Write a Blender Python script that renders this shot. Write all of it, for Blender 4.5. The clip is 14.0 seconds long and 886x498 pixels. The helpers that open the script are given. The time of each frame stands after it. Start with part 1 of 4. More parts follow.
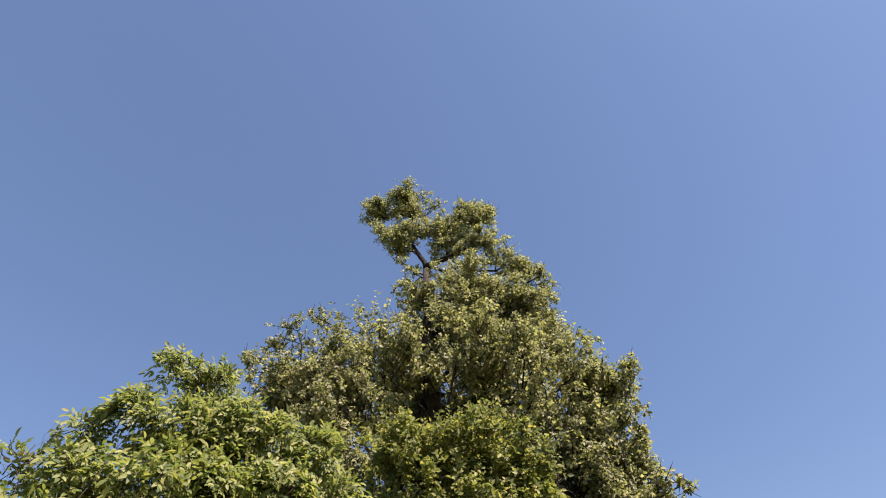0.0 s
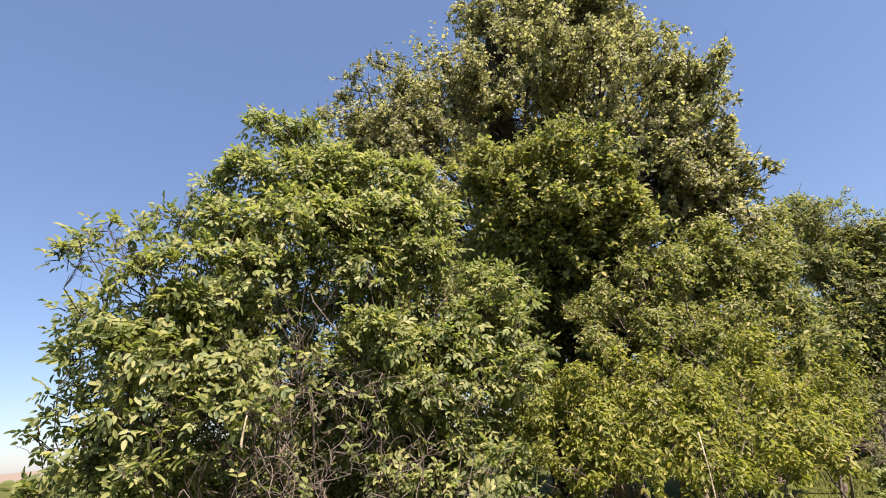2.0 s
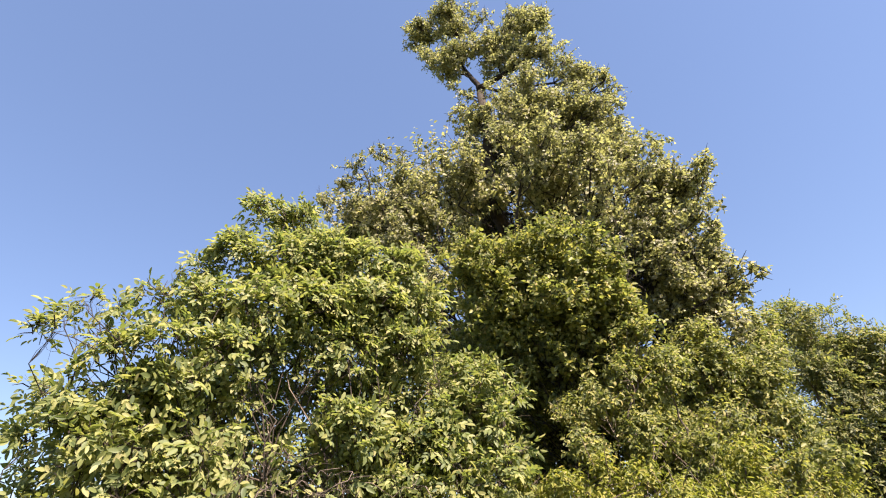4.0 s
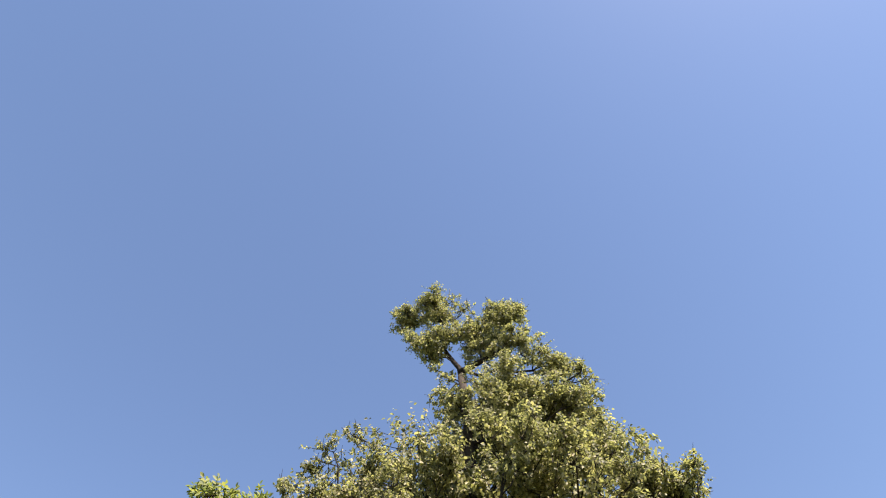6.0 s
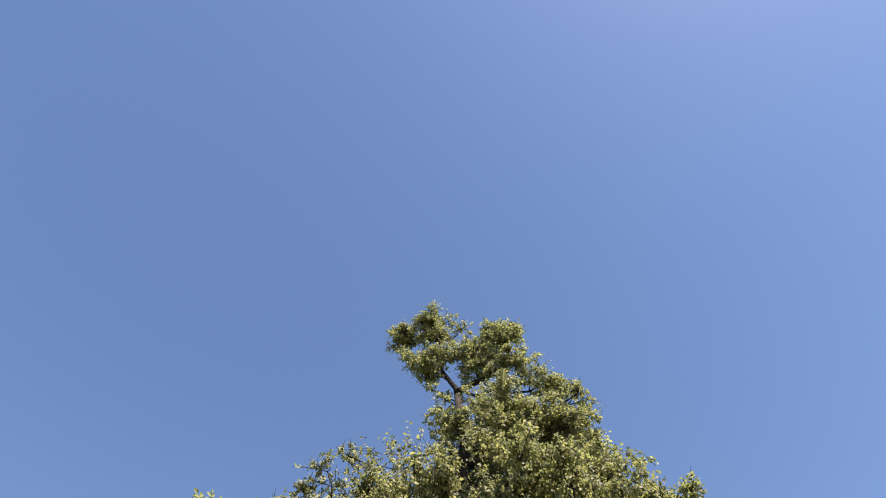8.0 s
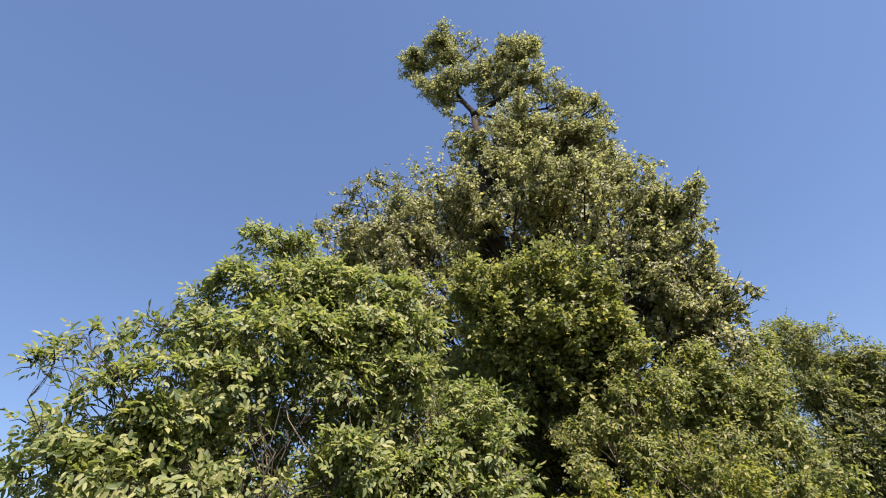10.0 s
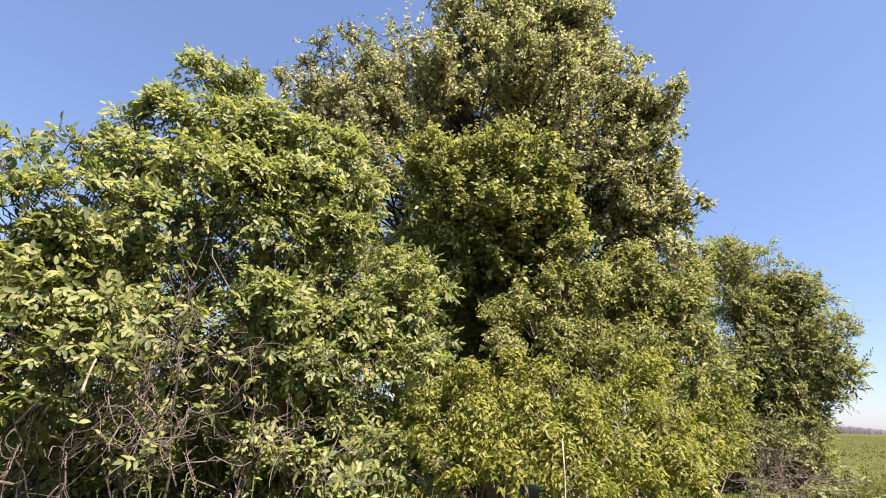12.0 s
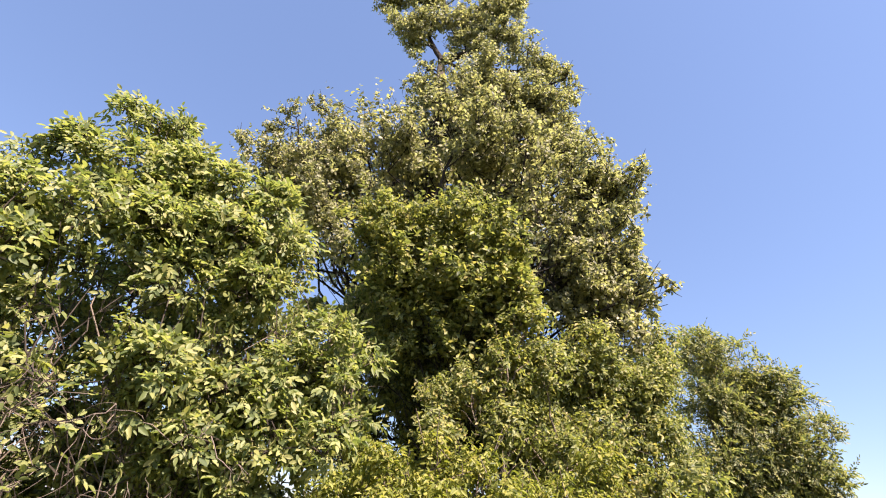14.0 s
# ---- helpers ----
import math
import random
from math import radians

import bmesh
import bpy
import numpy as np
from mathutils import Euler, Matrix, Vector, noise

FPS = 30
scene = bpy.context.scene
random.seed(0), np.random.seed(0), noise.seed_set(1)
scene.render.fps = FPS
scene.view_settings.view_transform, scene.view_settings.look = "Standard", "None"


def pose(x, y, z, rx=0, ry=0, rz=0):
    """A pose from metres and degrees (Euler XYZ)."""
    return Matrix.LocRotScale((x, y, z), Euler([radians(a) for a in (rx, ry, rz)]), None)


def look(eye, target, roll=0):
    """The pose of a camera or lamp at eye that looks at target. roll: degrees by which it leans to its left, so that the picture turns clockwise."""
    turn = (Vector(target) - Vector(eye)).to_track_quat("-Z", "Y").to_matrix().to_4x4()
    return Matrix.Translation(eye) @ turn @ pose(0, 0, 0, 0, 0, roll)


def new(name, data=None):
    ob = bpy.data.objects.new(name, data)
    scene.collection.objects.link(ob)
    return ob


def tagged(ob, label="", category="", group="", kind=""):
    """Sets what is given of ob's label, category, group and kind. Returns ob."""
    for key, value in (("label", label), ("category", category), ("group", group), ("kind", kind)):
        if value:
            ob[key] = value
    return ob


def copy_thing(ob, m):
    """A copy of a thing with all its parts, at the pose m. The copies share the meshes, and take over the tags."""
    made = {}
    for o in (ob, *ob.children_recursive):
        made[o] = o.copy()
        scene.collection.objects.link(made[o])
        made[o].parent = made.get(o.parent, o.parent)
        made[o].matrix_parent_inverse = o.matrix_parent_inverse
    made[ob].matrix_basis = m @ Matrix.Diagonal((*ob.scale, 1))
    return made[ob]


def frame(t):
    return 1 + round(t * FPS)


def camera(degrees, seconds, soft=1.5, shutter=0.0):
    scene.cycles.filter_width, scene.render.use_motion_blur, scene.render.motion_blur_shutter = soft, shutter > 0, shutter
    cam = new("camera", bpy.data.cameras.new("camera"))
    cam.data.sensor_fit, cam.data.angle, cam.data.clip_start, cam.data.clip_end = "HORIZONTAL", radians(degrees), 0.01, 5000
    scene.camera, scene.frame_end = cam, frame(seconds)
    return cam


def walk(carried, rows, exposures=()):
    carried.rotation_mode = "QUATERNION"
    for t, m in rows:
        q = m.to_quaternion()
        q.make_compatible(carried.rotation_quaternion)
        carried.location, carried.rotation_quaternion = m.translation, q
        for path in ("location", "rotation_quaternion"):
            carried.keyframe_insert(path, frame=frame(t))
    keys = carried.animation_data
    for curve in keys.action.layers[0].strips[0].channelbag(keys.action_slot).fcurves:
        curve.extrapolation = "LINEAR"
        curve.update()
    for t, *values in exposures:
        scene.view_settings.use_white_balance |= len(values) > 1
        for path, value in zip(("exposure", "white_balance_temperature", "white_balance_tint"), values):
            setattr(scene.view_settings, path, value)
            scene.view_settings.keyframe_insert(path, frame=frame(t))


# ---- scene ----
cam = camera(84.5, 14.0, soft=1.1)
PATH = [
    (0, (0.565, 0.396, 1.745), (0.505, 1.7, 3.261), -4.0),
    (0.5, (0.545, 0.412, 1.73), (0.398, 1.909, 3.048), -3.2),
    (1, (0.509, 0.438, 1.707), (0.284, 2.079, 2.828), -3.7),
    (1.5, (0.496, 0.439, 1.69), (0.145, 2.187, 2.597), -5.6),
    (2, (0.458, 0.448, 1.65), (-0.019, 2.261, 2.345), -6.1),
    (2.2, (0.465, 0.444, 1.637), (-0.06, 2.268, 2.267), -5.1),
    (4.3, (0.535, 0.455, 1.679), (0.203, 2.006, 2.897), -3.5),
    (4.5, (0.541, 0.448, 1.689), (0.247, 1.911, 3.022), -3.1),
    (5, (0.547, 0.442, 1.721), (0.328, 1.725, 3.24), -3.0),
    (5.5, (0.532, 0.42, 1.729), (0.382, 1.498, 3.407), -4.1),
    (6, (0.548, 0.392, 1.726), (0.442, 1.335, 3.486), -6.0),
    (6.5, (0.51, 0.39, 1.71), (0.439, 1.27, 3.504), -6.0),
    (7, (0.514, 0.379, 1.672), (0.465, 1.196, 3.496), -6.4),
    (7.2, (0.509, 0.387, 1.677), (0.462, 1.212, 3.499), -6.5),
    (9.3, (0.554, 0.402, 1.707), (0.359, 1.815, 3.109), -6.0),
    (9.5, (0.558, 0.407, 1.695), (0.299, 1.884, 3.02), -5.6),
    (10, (0.538, 0.412, 1.676), (0.168, 2.049, 2.763), -5.1),
    (10.5, (0.54, 0.421, 1.638), (0.113, 2.18, 2.49), -2.8),
    (11, (0.602, 0.494, 1.61), (0.211, 2.302, 2.37), -1.1),
    (11.5, (0.68, 0.526, 1.588), (0.297, 2.352, 2.307), -0.4),
    (12, (0.712, 0.593, 1.591), (0.384, 2.448, 2.261), 1.5),
    (12.5, (0.72, 0.738, 1.594), (0.51, 2.591, 2.319), 2.2),
    (13, (0.73, 0.786, 1.6), (0.678, 2.679, 2.243), 2.2),
    (13.5, (0.825, 0.863, 1.576), (0.806, 2.718, 2.324), 0.5),
    (14, (0.983, 0.984, 1.597), (0.72, 2.698, 2.593), 3.7),
]
GAPS = [
    (3.1, (0.49, 0.448, 1.645), (-0.03, 2.258, 2.2), -4.6),
    (8.1, (0.52, 0.392, 1.685), (0.44, 1.27, 3.44), -6.4),
]
walk(cam, [(t, look(e, g, r)) for t, e, g, r in sorted(PATH + GAPS)],
     exposures=[(0, 1.45, 7150, 18), (2.2, 1.72, 7200, 19), (4.3, 2.0, 7400, 20), (5.5, 1.85, 7300, 18), (7.2, 1.57, 6900, 15), (9.3, 1.42, 6650, 17), (10.5, 1.66, 6750, 18), (12.5, 2.0, 7150, 22), (14, 2.1, 7300, 22)])

# ---- world and sun ----
SUN_AZIMUTH, SUN_HEIGHT = radians(124), radians(53)   # azimuth from +y towards +x
world = bpy.data.worlds.new("sky")
scene.world = world
world.use_nodes = True
wn, wl = world.node_tree.nodes, world.node_tree.links
sky = wn.new("ShaderNodeTexSky")
sky.sky_type, sky.sun_disc = "NISHITA", False
sky.sun_elevation, sky.sun_rotation = SUN_HEIGHT, SUN_AZIMUTH
sky.air_density, sky.dust_density, sky.ozone_density, sky.altitude = 1.1, 0.6, 5.0, 200
wl.new(sky.outputs[0], wn["Background"].inputs[0])
wn["Background"].inputs[1].default_value = 0.041
# an even blue background added to the sky, lifting zenith against horizon
flat_sky, both = wn.new("ShaderNodeBackground"), wn.new("ShaderNodeAddShader")
flat_sky.inputs[0].default_value, flat_sky.inputs[1].default_value = (0.255, 0.455, 0.94, 1), 0.09
wl.new(wn["Background"].outputs[0], both.inputs[0])
wl.new(flat_sky.outputs[0], both.inputs[1])
wl.new(both.outputs[0], wn["World Output"].inputs[0])
sun_data = bpy.data.lights.new("sun", "SUN")
sun_data.energy, sun_data.angle, sun_data.color = 4.4, radians(0.55), (1.0, 0.96, 0.9)
sun = new("sun", sun_data)
to_sun = Vector((math.sin(SUN_AZIMUTH) * math.cos(SUN_HEIGHT), math.cos(SUN_AZIMUTH) * math.cos(SUN_HEIGHT), math.sin(SUN_HEIGHT)))
sun.matrix_world = look(to_sun * 60, (0, 0, 0))


# ---- materials ----
def material(name):
    m = bpy.data.materials.new(name)
    m.use_nodes = True
    return m, m.node_tree.nodes, m.node_tree.links, m.node_tree.nodes["Principled BSDF"]


def ramp(nodes, stops):
    r = nodes.new("ShaderNodeValToRGB")
    while len(r.color_ramp.elements) < len(stops):
        r.color_ramp.elements.new(0.5)
    for e, (p, c) in zip(r.color_ramp.elements, stops):
        e.position, e.color = p, (*c, 1)
    return r


def noise_node(nodes, links, scale, detail=4.0, coord="Object"):
    tc, n = nodes.new("ShaderNodeTexCoord"), nodes.new("ShaderNodeTexNoise")
    n.inputs["Scale"].default_value, n.inputs["Detail"].default_value = scale, detail
    links.new(tc.outputs[coord], n.inputs["Vector"])
    return n


def leaf_material(name, stops, patch=0.28, gloss=0.5, through_light=0.48, sheen=0.28):
    """Thin leaf: each leaf takes its own tone from the ramp; broad patches drift in tone; light passes through the blade."""
    m, n, l, p = material(name)
    geo, info = n.new("ShaderNodeNewGeometry"), n.new("ShaderNodeObjectInfo")
    add, frac = n.new("ShaderNodeMath"), n.new("ShaderNodeMath")
    frac.operation = "FRACT"
    l.new(geo.outputs["Random Per Island"], add.inputs[0])
    l.new(info.outputs["Random"], add.inputs[1])
    l.new(add.outputs[0], frac.inputs[0])
    big = noise_node(n, l, 1.3, 3)
    mixf = n.new("ShaderNodeMix")
    mixf.inputs[0].default_value = patch
    l.new(frac.outputs[0], mixf.inputs[2])
    l.new(big.outputs[0], mixf.inputs[3])
    r = ramp(n, stops)
    l.new(mixf.outputs[0], r.inputs[0])
    l.new(r.outputs[0], p.inputs["Base Color"])
    p.inputs["Roughness"].default_value = gloss
    p.inputs["Specular IOR Level"].default_value = sheen
    tr, warm, mix = n.new("ShaderNodeBsdfTranslucent"), n.new("ShaderNodeMix"), n.new("ShaderNodeMixShader")
    warm.data_type, warm.blend_type = "RGBA", "MULTIPLY"
    warm.inputs[0].default_value = 1.0
    l.new(r.outputs[0], warm.inputs[6])
    warm.inputs[7].default_value = (1.12, 1.22, 0.68, 1)
    l.new(warm.outputs[2], tr.inputs[0])
    mix.inputs[0].default_value = through_light
    l.new(p.outputs[0], mix.inputs[1])
    l.new(tr.outputs[0], mix.inputs[2])
    l.new(mix.outputs[0], n["Material Output"].inputs[0])
    return m


def bark_material(name, dark, light, scale=18.0):
    m, n, l, p = material(name)
    a, b = noise_node(n, l, scale, 8), noise_node(n, l, scale * 0.15, 3)
    r = ramp(n, [(0.3, dark), (0.7, light)])
    mixf = n.new("ShaderNodeMix")
    mixf.inputs[0].default_value = 0.4
    l.new(a.outputs[0], mixf.inputs[2])
    l.new(b.outputs[0], mixf.inputs[3])
    l.new(mixf.outputs[0], r.inputs[0])
    l.new(r.outputs[0], p.inputs["Base Color"])
    p.inputs["Roughness"].default_value, p.inputs["Specular IOR Level"].default_value = 0.9, 0.12
    bump = n.new("ShaderNodeBump")
    bump.inputs["Strength"].default_value, bump.inputs["Distance"].default_value = 0.7, 0.02
    l.new(a.outputs[0], bump.inputs["Height"])
    l.new(bump.outputs[0], p.inputs["Normal"])
    return m


PEAR_LEAF = leaf_material("pear_leaf", [(0.08, (0.090, 0.096, 0.060)), (0.4, (0.243, 0.239, 0.134)), (0.72, (0.390, 0.364, 0.211)), (0.95, (0.531, 0.448, 0.315))])
PLUM_LEAF = leaf_material("plum_leaf", [(0.1, (0.075, 0.095, 0.042)), (0.42, (0.2, 0.216, 0.076)), (0.75, (0.325, 0.312, 0.108)), (0.95, (0.46, 0.34, 0.15))])
ELDER_LEAF = leaf_material("elder_leaf", [(0.08, (0.074, 0.106, 0.049)), (0.4, (0.187, 0.216, 0.076)), (0.75, (0.311, 0.308, 0.114)), (0.95, (0.420, 0.373, 0.186))])
THICKET_LEAF = leaf_material("thicket_leaf", [(0.1, (0.082, 0.101, 0.025)), (0.42, (0.205, 0.218, 0.046)), (0.75, (0.310, 0.297, 0.068)), (0.93, (0.410, 0.299, 0.117))])
ASH_LEAF = leaf_material("ash_leaf", [(0.1, (0.06, 0.08, 0.044)), (0.42, (0.165, 0.18, 0.078)), (0.75, (0.29, 0.275, 0.111)), (0.95, (0.42, 0.34, 0.181))])
WEED_LEAF = leaf_material("weed_leaf", [(0.1, (0.17, 0.20, 0.09)), (0.45, (0.26, 0.29, 0.125)), (0.75, (0.33, 0.35, 0.16)), (0.95, (0.40, 0.40, 0.21))])
GRASS = leaf_material("grass_blade", [(0.1, (0.095, 0.105, 0.032)), (0.45, (0.122, 0.13, 0.04)), (0.75, (0.145, 0.15, 0.05)), (0.97, (0.23, 0.2, 0.1))], gloss=0.8, sheen=0.06)
PEAR_BARK = bark_material("dark_pear_bark", (0.012, 0.010, 0.008), (0.045, 0.036, 0.03))
BARK = bark_material("grey_brown_bark", (0.02, 0.015, 0.012), (0.075, 0.06, 0.048))
TWIG = bark_material("twig_bark", (0.07, 0.05, 0.038), (0.20, 0.16, 0.125), 40)
DEAD = bark_material("dead_wood", (0.075, 0.054, 0.045), (0.22, 0.175, 0.145), 30)
STRAW = bark_material("dry_stalk", (0.26, 0.21, 0.14), (0.46, 0.39, 0.28), 30)


# ---- building helpers ----
rng = np.random.default_rng(7)


def ground_height(x, y):
    d = np.hypot(np.asarray(x, float) - 0.5, np.asarray(y, float) - 0.4)
    s = np.clip(d / 6.0, 0, 1)
    h = 0.2 + 0.75 * s * s * (3 - 2 * s) + 0.0115 * np.clip(-60 - np.asarray(x, float), 0, 200)
    return h + 0.05 * np.sin(0.9 * x + 0.4) * np.sin(0.7 * y) * np.clip((60 - d) / 60, 0, 1)


def thing(name, x, y, label, category, group="", z=None):
    ob = new(name)
    ob.location = (x, y, float(ground_height(x, y)) if z is None else z)
    ob.empty_display_size = 0.2
    return tagged(ob, label, category, group)


def root_of(ob):
    while ob.parent:
        ob = ob.parent
    return ob


def mesh_part(name, verts, faces, mat, parent, label="", kind="", smooth=False):
    """verts in world metres; stored about the base of the thing."""
    me = bpy.data.meshes.new(name)
    if parent is not None:
        verts = np.asarray(verts, float) - np.array(root_of(parent).location)
    me.from_pydata(np.asarray(verts).tolist(), [], [tuple(f) for f in faces])
    me.materials.append(mat)
    if smooth:
        me.shade_smooth()
    ob = new(name, me)
    ob.parent = parent
    return tagged(ob, label, kind=kind)


def tube(points, radii, sides=6):
    """A tapered, closed tube along points."""
    pts = np.asarray(points, float)
    tan = np.gradient(pts, axis=0)
    tan /= np.linalg.norm(tan, axis=1)[:, None] + 1e-9
    ref = np.array([0.31, 0.77, 0.55])
    u = np.cross(tan, ref)
    u /= np.linalg.norm(u, axis=1)[:, None] + 1e-9
    v = np.cross(tan, u)
    a = np.linspace(0, 2 * math.pi, sides, endpoint=False)
    ring = u[:, None, :] * np.cos(a)[None, :, None] + v[:, None, :] * np.sin(a)[None, :, None]
    verts = (pts[:, None, :] + ring * np.asarray(radii, float)[:, None, None]).reshape(-1, 3)
    faces = []
    for i in range(len(pts) - 1):
        for k in range(sides):
            b, c = i * sides + k, i * sides + (k + 1) % sides
            faces.append((b, c, c + sides, b + sides))
    faces.append(tuple(range(sides - 1, -1, -1)))
    faces.append(tuple(range((len(pts) - 1) * sides, len(pts) * sides)))
    return verts, faces


def joined(pieces):
    verts, faces, k = [], [], 0
    for v, f in pieces:
        verts.append(v)
        faces += [tuple(i + k for i in g) for g in f]
        k += len(v)
    return np.concatenate(verts), faces


def crooked(a, b, n=7, wander=0.08, sag=0.0):
    """A crooked line from a to b."""
    a, b = np.asarray(a, float), np.asarray(b, float)
    s = np.linspace(0, 1, n)[:, None]
    bend = rng.normal(0, 1, (n, 3)).cumsum(0)
    bend -= s * bend[-1] + (1 - s) * bend[0]
    line = a + (b - a) * s + bend * wander * np.linalg.norm(b - a) / math.sqrt(n)
    line[:, 2] -= sag * 4 * (s * (1 - s))[:, 0]
    return line


LIGHTWARD = np.array(to_sun)   # leaves turn their faces to the light

# leaf outlines: across, along, up
FULL_LEAF = (np.array([(0, 0, 0), (0.46, 0.33, 0.10), (0.36, 0.68, 0.06), (0, 1, -0.12), (-0.36, 0.68, 0.06), (-0.46, 0.33, 0.10)]), [(0, 1, 2, 3), (0, 3, 4, 5)])
OVATE_LEAF = (np.array([(0, 0, 0), (0.38, 0.2, 0.07), (0.48, 0.48, 0.09), (0.3, 0.8, 0.03), (0, 1, -0.12), (-0.3, 0.8, 0.03), (-0.48, 0.48, 0.09), (-0.38, 0.2, 0.07)]), [(0, 1, 2, 3), (0, 3, 4, 5), (0, 5, 6, 7)])
ROUND_LEAF = (FULL_LEAF[0] * np.array([1.08, 1, 0.8]), FULL_LEAF[1])


def unit(v):
    return v / (np.linalg.norm(v, axis=-1, keepdims=True) + 1e-9)


def clump_shoots(c, r, n, leaf, st):
    """Shoots that fill a clump: starts, directions and lengths. They stand in tufts, so that gaps stay between."""
    tufts = unit(rng.normal(0, 1, (max(4, n // st["tuft"]), 3)) + np.array([0, -0.25, 0.15]))
    depth = rng.uniform(0.45, 0.9, (len(tufts), 1))
    pick = rng.integers(0, len(tufts), n)
    loose = rng.random((n, 1)) < 0.15
    d = np.where(loose, unit(rng.normal(0, 1, (n, 3))), unit(tufts[pick] + 0.26 * rng.normal(0, 1, (n, 3))))
    rho = np.where(loose, rng.uniform(0.1, 0.7, (n, 1)), depth[pick] * rng.uniform(0.7, 1.0, (n, 1)))
    start = np.asarray(c) + d * r * rho
    g = unit(0.7 * d + np.array([0, 0, st["rise"]]) + 0.45 * rng.normal(0, 1, (n, 3)))
    length = (rng.uniform(0.18, 0.5, (n, 1)) * r + leaf * 1.5) * st["reach"]
    far = rng.random((n, 1)) < st["longs"]
    length = np.where(far, length * 1.5, length)
    return start, g, length, far, d


def shoots(c, r, leaves, st):
    """Single leaves set round leafy shoots: leaf bases, axes, normals, sizes, and the shoots' own ends."""
    leaf, per, face = st["leaf"], st["per"], st["face"]
    n = max(4, int(leaves / per))
    start, g, length, far, d = clump_shoots(c, r, n, leaf, st)
    side0 = unit(np.cross(g, rng.normal(0, 1, (n, 3))))
    side1 = np.cross(g, side0)
    k = np.arange(per)
    s = (k + rng.uniform(0.2, 1, (n, per))) / per
    ang = k * 2.4 + rng.uniform(0, 6.28, (n, 1))
    side = side0[:, None] * np.cos(ang)[..., None] + side1[:, None] * np.sin(ang)[..., None]
    base = start[:, None] + g[:, None] * (length * s)[..., None]
    axis = unit(0.5 * g[:, None] + 0.9 * side + rng.normal(0, 0.25, side.shape) + np.array([0, 0, -st["droop"]]))
    normal = 0.55 * g[:, None] + 0.45 * d[:, None] + face * LIGHTWARD + rng.normal(0, 0.62, side.shape)
    size = leaf * rng.uniform(0.6, 1.25, (n, per)) * (1.1 - 0.4 * s)
    stay = (np.linalg.norm(base - np.asarray(c), axis=2) < r * 1.3) | far
    return (base[stay], axis[stay], normal[stay], size[stay]), start, start + g * length, far[:, 0]


def pinnate_shoots(c, r, leaves, st):
    """Shoots with feathered leaves: pairs of leaflets and a last one on each leaf stalk, all in one plane."""
    leaf, per, pairs, face = st["leaf"], st["per"], st["pairs"], st["face"]
    each = 2 * pairs + 1
    n = max(3, int(leaves / (per * each)))
    start, g, length, far, d = clump_shoots(c, r, n, leaf, st)
    side0 = unit(np.cross(g, rng.normal(0, 1, (n, 3))))
    side1 = np.cross(g, side0)
    k = np.arange(per)
    s = 0.25 + 0.75 * (k + rng.uniform(0.3, 1, (n, per))) / per
    ang = (k % 2) * math.pi + (k // 2) * 1.57 + rng.uniform(-0.4, 0.4, (n, per)) + rng.uniform(0, 6.28, (n, 1))
    side = side0[:, None] * np.cos(ang)[..., None] + side1[:, None] * np.sin(ang)[..., None]
    foot = (start[:, None] + g[:, None] * (length * s)[..., None]).reshape(-1, 3)
    stalk = unit(0.55 * g[:, None] + 0.8 * side + rng.normal(0, 0.2, side.shape) + np.array([0, 0, -0.5 * st["droop"]])).reshape(-1, 3)
    blade = (0.5 * g[:, None] + 0.5 * d[:, None] + face * LIGHTWARD + rng.normal(0, 0.45, side.shape)).reshape(-1, 3)
    across, up = leaf_frames(stalk, blade)
    size = (leaf * rng.uniform(0.7, 1.2, (n, per))).reshape(-1)
    m = len(foot)
    out = []
    for i in range(each):
        end = i == each - 1
        sgn = 1.0 if i % 2 else -1.0
        along_stalk = (0.55 + 0.62 * (i // 2)) * size * rng.uniform(0.92, 1.08, m)
        base = foot + stalk * along_stalk[:, None]
        turn = (0.0 if end else 0.85) + rng.normal(0, 0.16, m)
        axis = unit(stalk * np.cos(turn)[:, None] + sgn * across * np.sin(turn)[:, None] + rng.normal(0, 0.12, (m, 3)) + np.array([0, 0, -st["droop"]]))
        out.append((base, axis, up + rng.normal(0, 0.2, (m, 3)), size * (1.1 if end else 1.0) * rng.uniform(0.8, 1.1, m)))
    keep = np.linalg.norm(foot - np.asarray(c), axis=1) < r * 1.05
    keep |= np.repeat(far[:, 0], per)
    data = tuple(np.concatenate([o[q][keep] for o in out]) for q in range(4))
    return data, start, start + g * length, far[:, 0]


def leaf_frames(axis, normal):
    across = unit(np.cross(axis, normal))
    return across, np.cross(across, axis)


def leaf_mesh(base, axis, normal, size, outline, width):
    shape, faces = outline
    across, up = leaf_frames(axis, normal)
    v = base[:, None] + size[:, None, None] * (across[:, None] * shape[None, :, :1] * width + axis[:, None] * shape[None, :, 1:2] + up[:, None] * shape[None, :, 2:])
    n, m = v.shape[:2]
    out = []
    for f in faces:
        out.append(np.arange(n)[:, None] * m + np.array(f))
    return v.reshape(-1, 3), out


